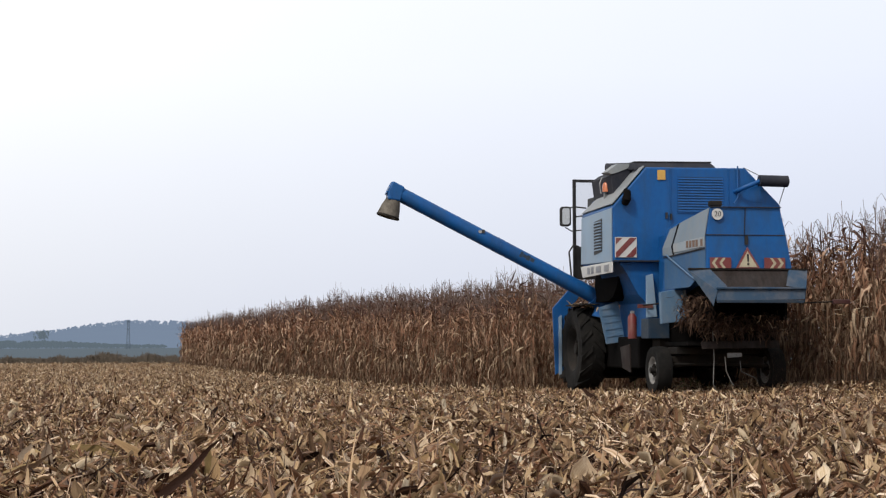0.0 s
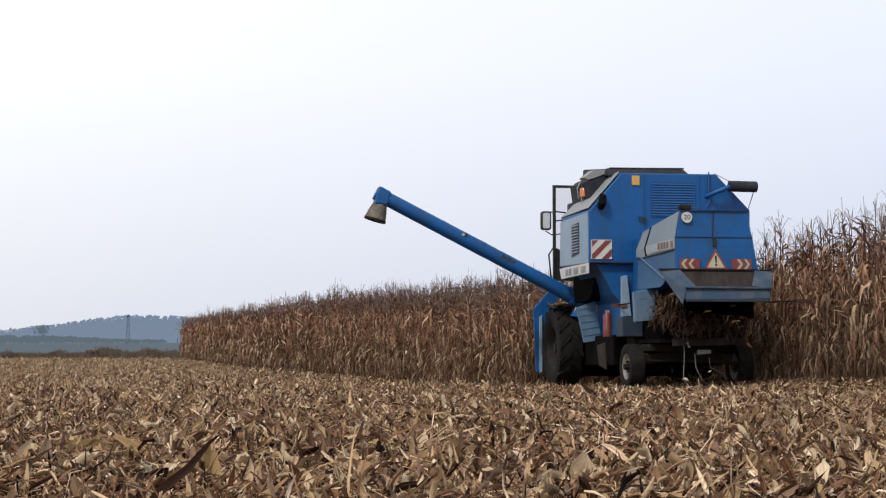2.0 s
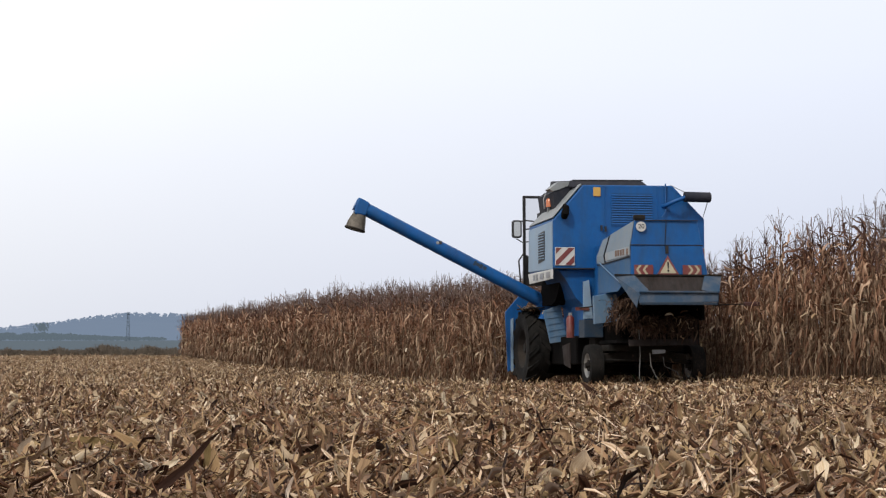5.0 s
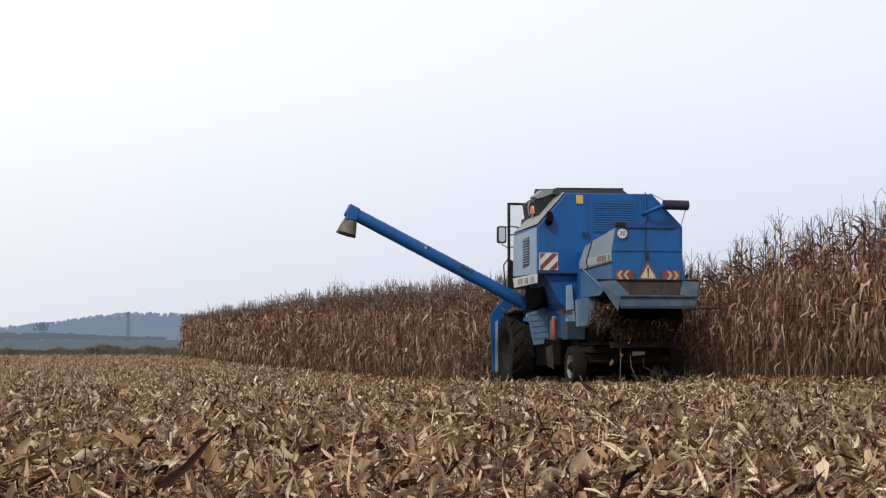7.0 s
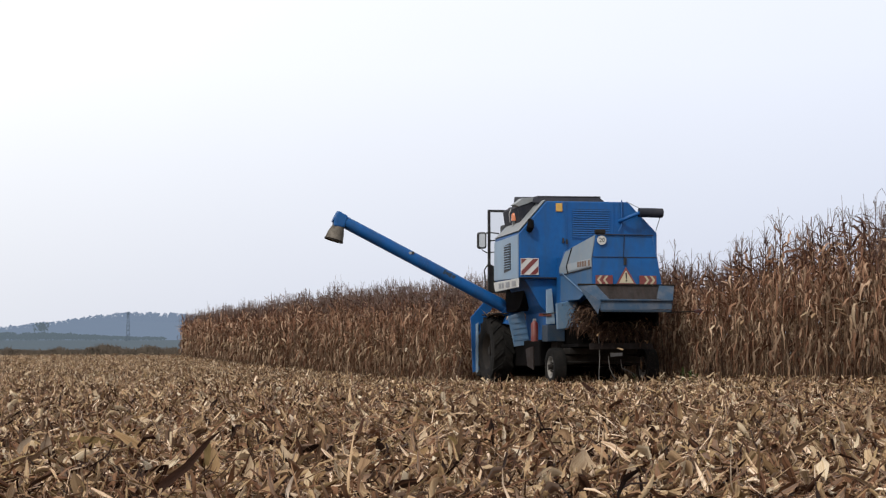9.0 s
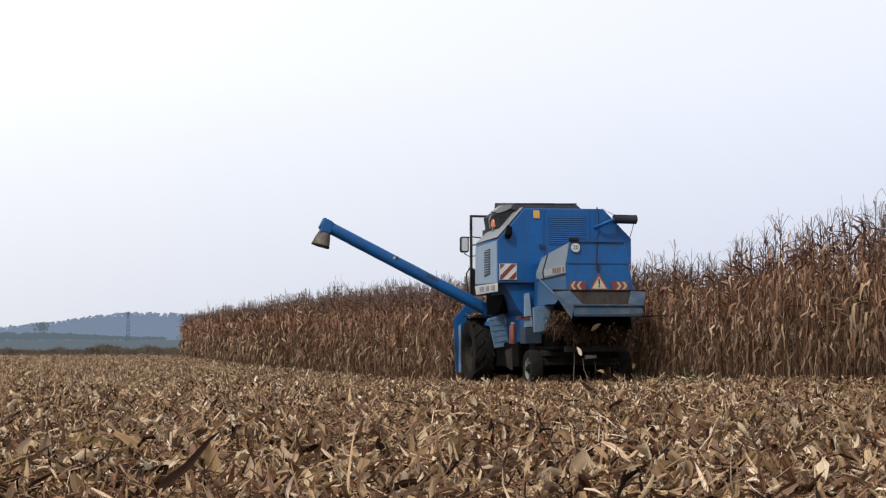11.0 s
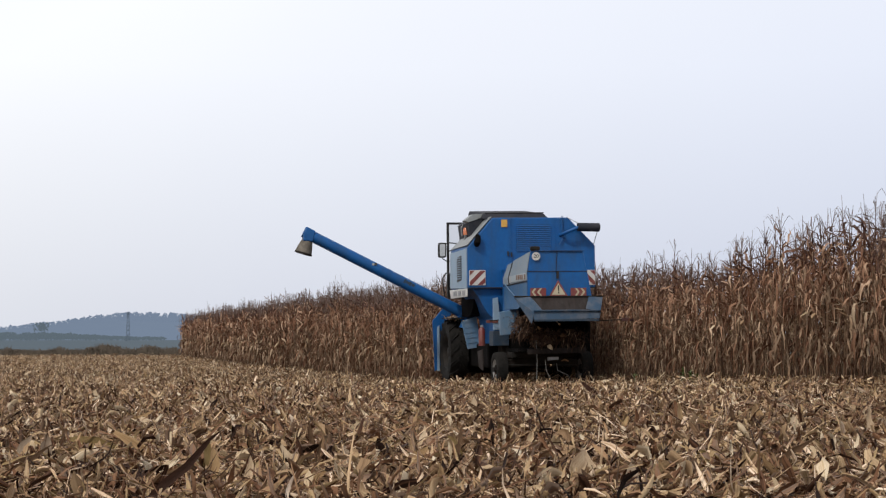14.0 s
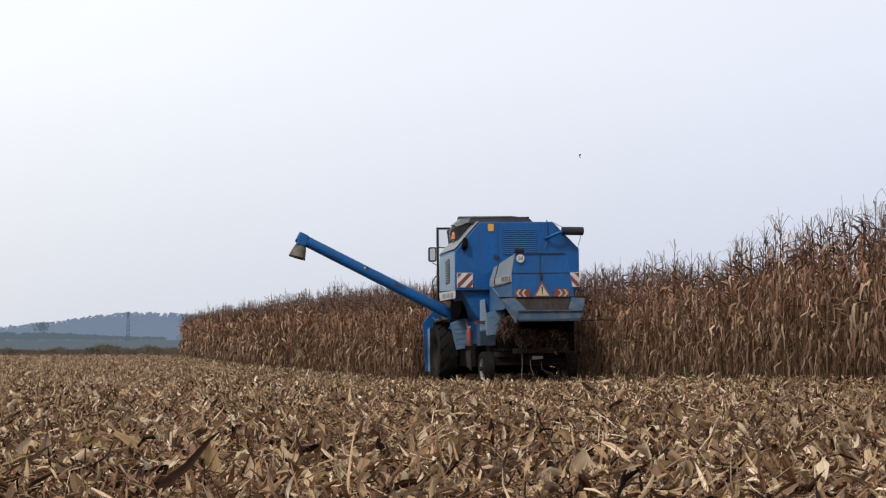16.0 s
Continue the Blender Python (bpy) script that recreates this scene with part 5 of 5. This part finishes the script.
BLEACHED = single_leaf("bleached_leaf", [(0.20, 0.125, 0.07), (0.42, 0.30, 0.19), (0.54, 0.42, 0.285), (0.70, 0.58, 0.44)])
TAN = single_leaf("tan_leaf", [(0.085, 0.046, 0.022), (0.24, 0.145, 0.07), (0.33, 0.215, 0.11), (0.44, 0.31, 0.18)])
ASHEN = single_leaf("ashen_leaf", [(0.0765, 0.0533, 0.036), (0.189, 0.1353, 0.0938), (0.261, 0.1968, 0.1387), (0.378, 0.2952, 0.2137)])
MAROON = single_leaf("maroon_leaf", [(0.0084, 0.0042, 0.003), (0.0216, 0.009, 0.0054), (0.036, 0.0156, 0.009), (0.066, 0.033, 0.018)])
OLIVE = single_leaf("olive_leaf", [(0.04, 0.026, 0.011), (0.13, 0.085, 0.035), (0.18, 0.125, 0.05), (0.28, 0.20, 0.09)])
DARK = material("dark_dead_leaf", [(0.035, 0.02, 0.012), (0.07, 0.04, 0.022), (0.12, 0.07, 0.04)], 0.75, scale=14, bump=0.3, stretch=(1, 4, 4), spec=0.1)
make_near_leaves()


def make_weeds():
    r = np.random.default_rng(31)
    for x, y, tall, mat, label in [(x, y, h, DARK, "thin dark dead weed in the stubble") for x, y, h in
                                   ((-5.19, 24, 0.34), (-5.06, 23, 0.26), (-5.33, 25, 0.3), (-2.97, 17, 0.2), (-0.76, 9.5, 0.16), (2.02, 13, 0.18), (-3.55, 40, 0.3))] + \
            [(float(lane_x(y)) + u, y, h, GREEN, "small green weed at the maize edge") for y, u, h in ((35.2, 1.15, 0.2), (35.8, 1.2, 0.24), (34.7, 1.1, 0.16), (38.6, 1.15, 0.15))]:
        th = new("weed", None)
        tagged(th, label, "weed")
        st = new("stem", mesh_of("stem", *rod([(0, 0, -0.03), (0.01, 0, tall * 0.5), (0.03, 0.01, tall)], [0.008, 0.006, 0.003], 4), [mat]))
        st.parent = th
        for k in range(9 if mat is DARK else 16):
            h = tall * r.uniform(0.05, 0.95)
            v, q = leaf_strip(r, (0, 0, h), r.uniform(0, 6.28), r.uniform(0.06, 0.14), 0.012 if mat is DARK else 0.03, r.uniform(0.3, 1.3), r.uniform(0, 1.4), 0.4, 3, 2)
            lf = new("leaf", mesh_of("leaf", v, q, [mat]))
            lf.parent = th
        th.location = (x, y, float(land(x, y)))


make_weeds()


def make_stumps():
    """Cut stalk ends in their rows."""
    r = np.random.default_rng(41)
    v, q, n = [], [], 0
    for u in [LANE_ROWS[0] - 0.77 * k for k in range(1, 40)]:
        y = 9.0
        while y < 70:
            x = float(lane_x(y)) + (u + r.normal(0, 0.05)) / 0.979
            if abs(x) < 0.26 * y and r.random() < 0.8:
                h, lx, ly = r.uniform(0.06, 0.17), *r.normal(0, 0.04, 2)
                z = float(land(x, y)) - 0.03
                a, b = rod([(x, y, z), (x + lx * 0.5, y + ly * 0.5, z + h * 0.5), (x + lx, y + ly, z + h)], [0.013, 0.012, 0.011], 4)
                v.append(a)
                q.append(b + n)
                n += len(a)
            y += r.uniform(0.14, 0.34)
    ob = new("stubble", mesh_of("stubble", np.concatenate(v), np.concatenate(q), [STALK]))
    tagged(ob, "short cut maize stalks in rows", "stubble", kind="stuff")


make_stumps()


# ---- husks that hang from and drop out of the harvester ----
# straw colour darkened to paint in the shade behind the machine
SHADE_STRAW = material("shade_darkened_straw", [(0.021, 0.0126, 0.0098), (0.0525, 0.0315, 0.0231), (0.105, 0.0665, 0.0462)], 0.85, scale=9, bump=0.2, pieces=0.6, spec=0.08)
SWAYING, DRIFTING = [], []


def make_trailing():
    r = np.random.default_rng(51)
    # curtains of straw, denser on the left, that swing as the machine shakes
    for y0, y1, n in ((0.38, 0.80, 420), (0.0, 0.42, 330), (-0.40, 0.05, 260), (-0.78, -0.35, 260)):
        pieces = []
        for _ in range(n):
            p = (r.uniform(-0.45, 0.4), r.uniform(y0, y1) - (y0 + y1) / 2, r.uniform(-0.42, 0.02) if y0 > 0.3 else r.uniform(-0.3, 0.02))
            v, q = leaf_strip(r, p, r.uniform(0, 6.28), r.uniform(0.06, 0.26), r.uniform(0.006, 0.034), r.uniform(-1.5, 0.9), r.uniform(0.2, 1.8), r.normal(0, 1.8), 4, 2, 1)
            pieces.append((int(r.random() < 0.12), v, q))
        v, q, m = joined(pieces)
        ob = new("trailing_straw", mesh_of("trailing_straw", v, q, [SHADE_STRAW, LEAF], m))
        ob.parent = harvester
        tagged(ob, "tangle of dark brown husks hanging from the straw outlet", kind="stuff")
        SWAYING.append((ob, (-1.6, (y0 + y1) / 2, 1.56 if y0 > 0.3 else 1.26), len(SWAYING)))
    pieces = []
    for _ in range(70):
        p = (r.uniform(2.2, 3.2), r.uniform(0.95, 1.45), r.uniform(1.5, 1.58))
        v, q = leaf_strip(r, p, r.uniform(0, 6.28), r.uniform(0.1, 0.28), r.uniform(0.015, 0.04), r.uniform(-0.3, 0.7), r.uniform(0, 1.5), r.normal(0, 1), 4, 2)
        pieces.append((0, v, q))
    v, q, _ = joined(pieces)
    ob = new("caught_straw", mesh_of("caught_straw", v, q, [HUSK]))
    ob.parent = harvester
    tagged(ob, "straw caught over the front wheel", kind="stuff")
    # dust and chaff that whirl low behind the machine and drift to its right
    # the largest cloud's dark flakes also paint shade over the maize edge
    for k, (cx, cy, cz, sx, sy, sz, n) in enumerate(((-1.7, -0.5, 0.35, 0.5, 0.4, 0.3, 900), (-1.5, -1.2, 0.4, 0.7, 0.4, 0.4, 2600), (-3.6, -1.25, 0.5, 1.5, 0.28, 0.5, 11000), (-1.9, 0.2, 0.3, 0.3, 0.4, 0.25, 500))):
        pieces = []
        for _ in range(n):
            p = (r.normal(0, sx), r.normal(0, sy), max(0.03 - cz, r.normal(0, sz)))
            v, q = leaf_strip(r, p, r.uniform(0, 6.28), r.uniform(0.014, 0.05), r.uniform(0.006, 0.016), r.uniform(-1.3, 1.3), 0.4, 1.0, 1, 2)
            pieces.append((0, v, q))
        v, q, _ = joined(pieces)
        ob = new("chaff_cloud", mesh_of("chaff_cloud", v, q, [SHADE_STRAW]))
        ob.parent = harvester
        tagged(ob, "dark chaff and dust whirling behind the rear axle", kind="stuff")
        DRIFTING.append((ob, (cx, cy, cz), k))
    part("wheel_guard", box(B(), 2.1, 3.3, 0.95, 1.45, 1.535, 1.56), IRON, harvester)


make_trailing()
FALLING = []


def make_falling():
    r = np.random.default_rng(61)
    shapes = [blade_mesh("falling_husk", 700 + k, r.uniform(0.12, 0.26), r.uniform(0.04, 0.09), r.uniform(0.3, 1.4), r.normal(0, 0.8), HUSK) for k in range(10)]
    for k in range(300):
        ob = new("falling_husk", shapes[k % 10])
        tagged(ob, "pale dry husk dropping from the harvester", "husk", "falling husks")
        FALLING.append((ob, 0.1 + 15.6 * (k + r.random()) / 300, r.uniform(-2.1, -1.5), r.uniform(-0.75, 0.62), r.uniform(0, 360), r.uniform(-60, 60)))


make_falling()


def make_blown_scrap():
    ob = new("leaf_scrap", blade_mesh("leaf_scrap", 444, 0.045, 0.022, 0.6, 0.8, DARK))
    return tagged(ob, "small dark leaf scrap blown through the air", "leaf")


blown_scrap = make_blown_scrap()


# ---- what moves ----
# seconds, place, and lean, pitch and heading in degrees
DRIVE = (
    (0.0, 4.280, 31.404, -0.059, 0.04, -0.18, 100.61),
    (0.5, 4.205, 31.783, -0.062, 0.29, -0.06, 100.54),
    (1.0, 4.138, 32.145, -0.068, 0.49, 0.06, 100.52),
    (1.5, 4.067, 32.498, -0.071, 0.30, 0.25, 100.55),
    (2.0, 3.999, 32.858, -0.079, 0.11, 0.31, 100.59),
    (2.5, 3.920, 33.249, -0.088, 0.01, 0.34, 100.56),
    (3.0, 3.835, 33.655, -0.094, -0.09, 0.45, 100.46),
    (3.5, 3.754, 34.051, -0.097, -0.09, 0.54, 100.33),
    (4.0, 3.679, 34.420, -0.096, -0.08, 0.64, 100.21),
    (6.5, 3.330, 36.269, -0.145, -0.05, 0.26, 100.57),
    (7.0, 3.289, 36.622, -0.147, 0.11, 0.50, 101.04),
    (7.5, 3.222, 37.025, -0.154, -0.03, 0.44, 101.54),
    (8.0, 3.152, 37.444, -0.163, 0.01, 0.33, 101.99),
    (8.5, 3.074, 37.865, -0.170, 0.13, 0.44, 102.36),
    (9.0, 2.987, 38.287, -0.174, 0.11, 0.53, 102.65),
    (11.5, 2.514, 40.144, -0.216, -0.23, -0.19, 102.13),
    (12.0, 2.424, 40.513, -0.222, -0.22, -0.33, 101.91),
    (12.5, 2.333, 40.898, -0.228, -0.09, -0.53, 101.61),
    (13.0, 2.231, 41.304, -0.231, -0.22, -0.53, 101.25),
    (13.5, 2.125, 41.728, -0.233, -0.43, -0.62, 100.88),
    (14.0, 2.023, 42.145, -0.234, -0.60, -0.66, 100.55),
    (14.5, 1.949, 42.521, -0.237, -0.53, -0.70, 100.35),
    (15.0, 1.887, 42.865, -0.237, -0.40, -0.46, 100.25),
    (15.5, 1.826, 43.197, -0.234, -0.45, -0.33, 100.24),
    (16.0, 1.768, 43.525, -0.234, -0.64, -0.15, 100.26),
)
DT = np.array([r[0] for r in DRIVE])
DP = np.array([r[1:] for r in DRIVE])


def driven(t):
    """The harvester's pose at a time."""
    return pose(*[float(np.interp(t, DT, DP[:, k])) for k in range(6)])


def travelled(t):
    steps = np.r_[0, np.cumsum(np.hypot(np.diff(DP[:, 0]), np.diff(DP[:, 1])))]
    return float(np.interp(t, DT, steps))


def motions():
    walk(harvester, [(r[0], pose(*r[1:])) for r in DRIVE])
    for wh, wx, wy, wr in WHEELS:
        walk(wh, [(0.5 * k, pose(wx, wy, wr, 0, math.degrees(travelled(0.5 * k) / wr), 0)) for k in range(33)])
    for ob, (x, y, z), k in SWAYING:
        walk(ob, [(0.25 * i, pose(x, y, z, 5 * math.sin(2.3 * i + 1.7 * k), 4 * math.sin(1.7 * i + k), 0)) for i in range(65)])
    for ob, (x, y, z), k in DRIFTING:
        walk(ob, [(0.25 * i, pose(x + 0.12 * math.sin(0.9 * i + k), y + 0.15 * math.sin(0.7 * i + 2 * k), z + 0.03 * math.sin(1.3 * i + k), 0, 0, 9 * math.sin(0.5 * i + k))) for i in range(65)])
    # the standing strips are drawn down between the header's snouts as it reaches them
    ts = np.linspace(0, 16, 321)
    reach = np.array([(driven(t) @ Vector((4.7, 0, 0))).y for t in ts])
    for ob, (x, y, z) in STRIPS:
        t0 = float(np.interp(y + 0.25, reach, ts, left=-1, right=99))
        up, down = pose(x, y, z), pose(x - 0.1, y + 0.3, z - 3.2, 0, 0, 0)
        if t0 <= 0.05:
            walk(ob, [(0, down), (16, down)])
        elif t0 >= 15.9:
            walk(ob, [(0, up), (16, up)])
        else:
            walk(ob, [(0, up), (t0, up), (min(16, t0 + 0.9), down), (16.1, down)])

    # husks ride inside the hood until they drop to the ground
    for ob, t0, x, y, turn, tumble in FALLING:
        rows = [(t, driven(t) @ pose(x * 0.7, y * 0.6, 2.2, 0, 0, turn)) for t in np.arange(0, t0 - 0.05, 1.0)]
        if t0 > 0.25 and t0 - 0.1 - rows[-1][0] > 0.08:
            rows.append((t0 - 0.1, driven(t0 - 0.1) @ pose(x * 0.9, y * 0.9, 2.1, 0, 0, turn)))
        for dt in (0.04, 0.17, 0.3, 0.43):
            at = driven(t0) @ Vector((x - 0.5 * dt, y, 1.62 - 1.2 * dt - 4.2 * dt * dt))
            rows.append((t0 + dt, pose(at.x, at.y, at.z, tumble * dt * 4, tumble * dt * 3, turn + 100 * dt)))
        at = driven(t0) @ Vector((x - 0.28, y, 0))
        end = pose(at.x, at.y, float(land(at.x, at.y)) + 0.05, tumble * 0.4, 0, turn + 60)
        walk(ob, rows + [(t0 + 0.55, end), (max(16, t0 + 0.7), end)])

    # one scrap comes down out of the sky near the end
    walk(blown_scrap, [(t, pose(x, 15, z, 30 * k, 40, 55 * k)) for k, (t, x, z) in enumerate(((0, 2.4, 14), (6, 2.2, 9.6), (11, 2.0, 6.4), (15, 1.75, 4.7), (15.5, 1.69, 3.41), (15.6, 1.67, 3.14), (15.7, 1.63, 2.86), (15.8, 1.56, 2.6), (15.9, 1.39, 2.34), (16, 1.10, 2.11)))])


motions()
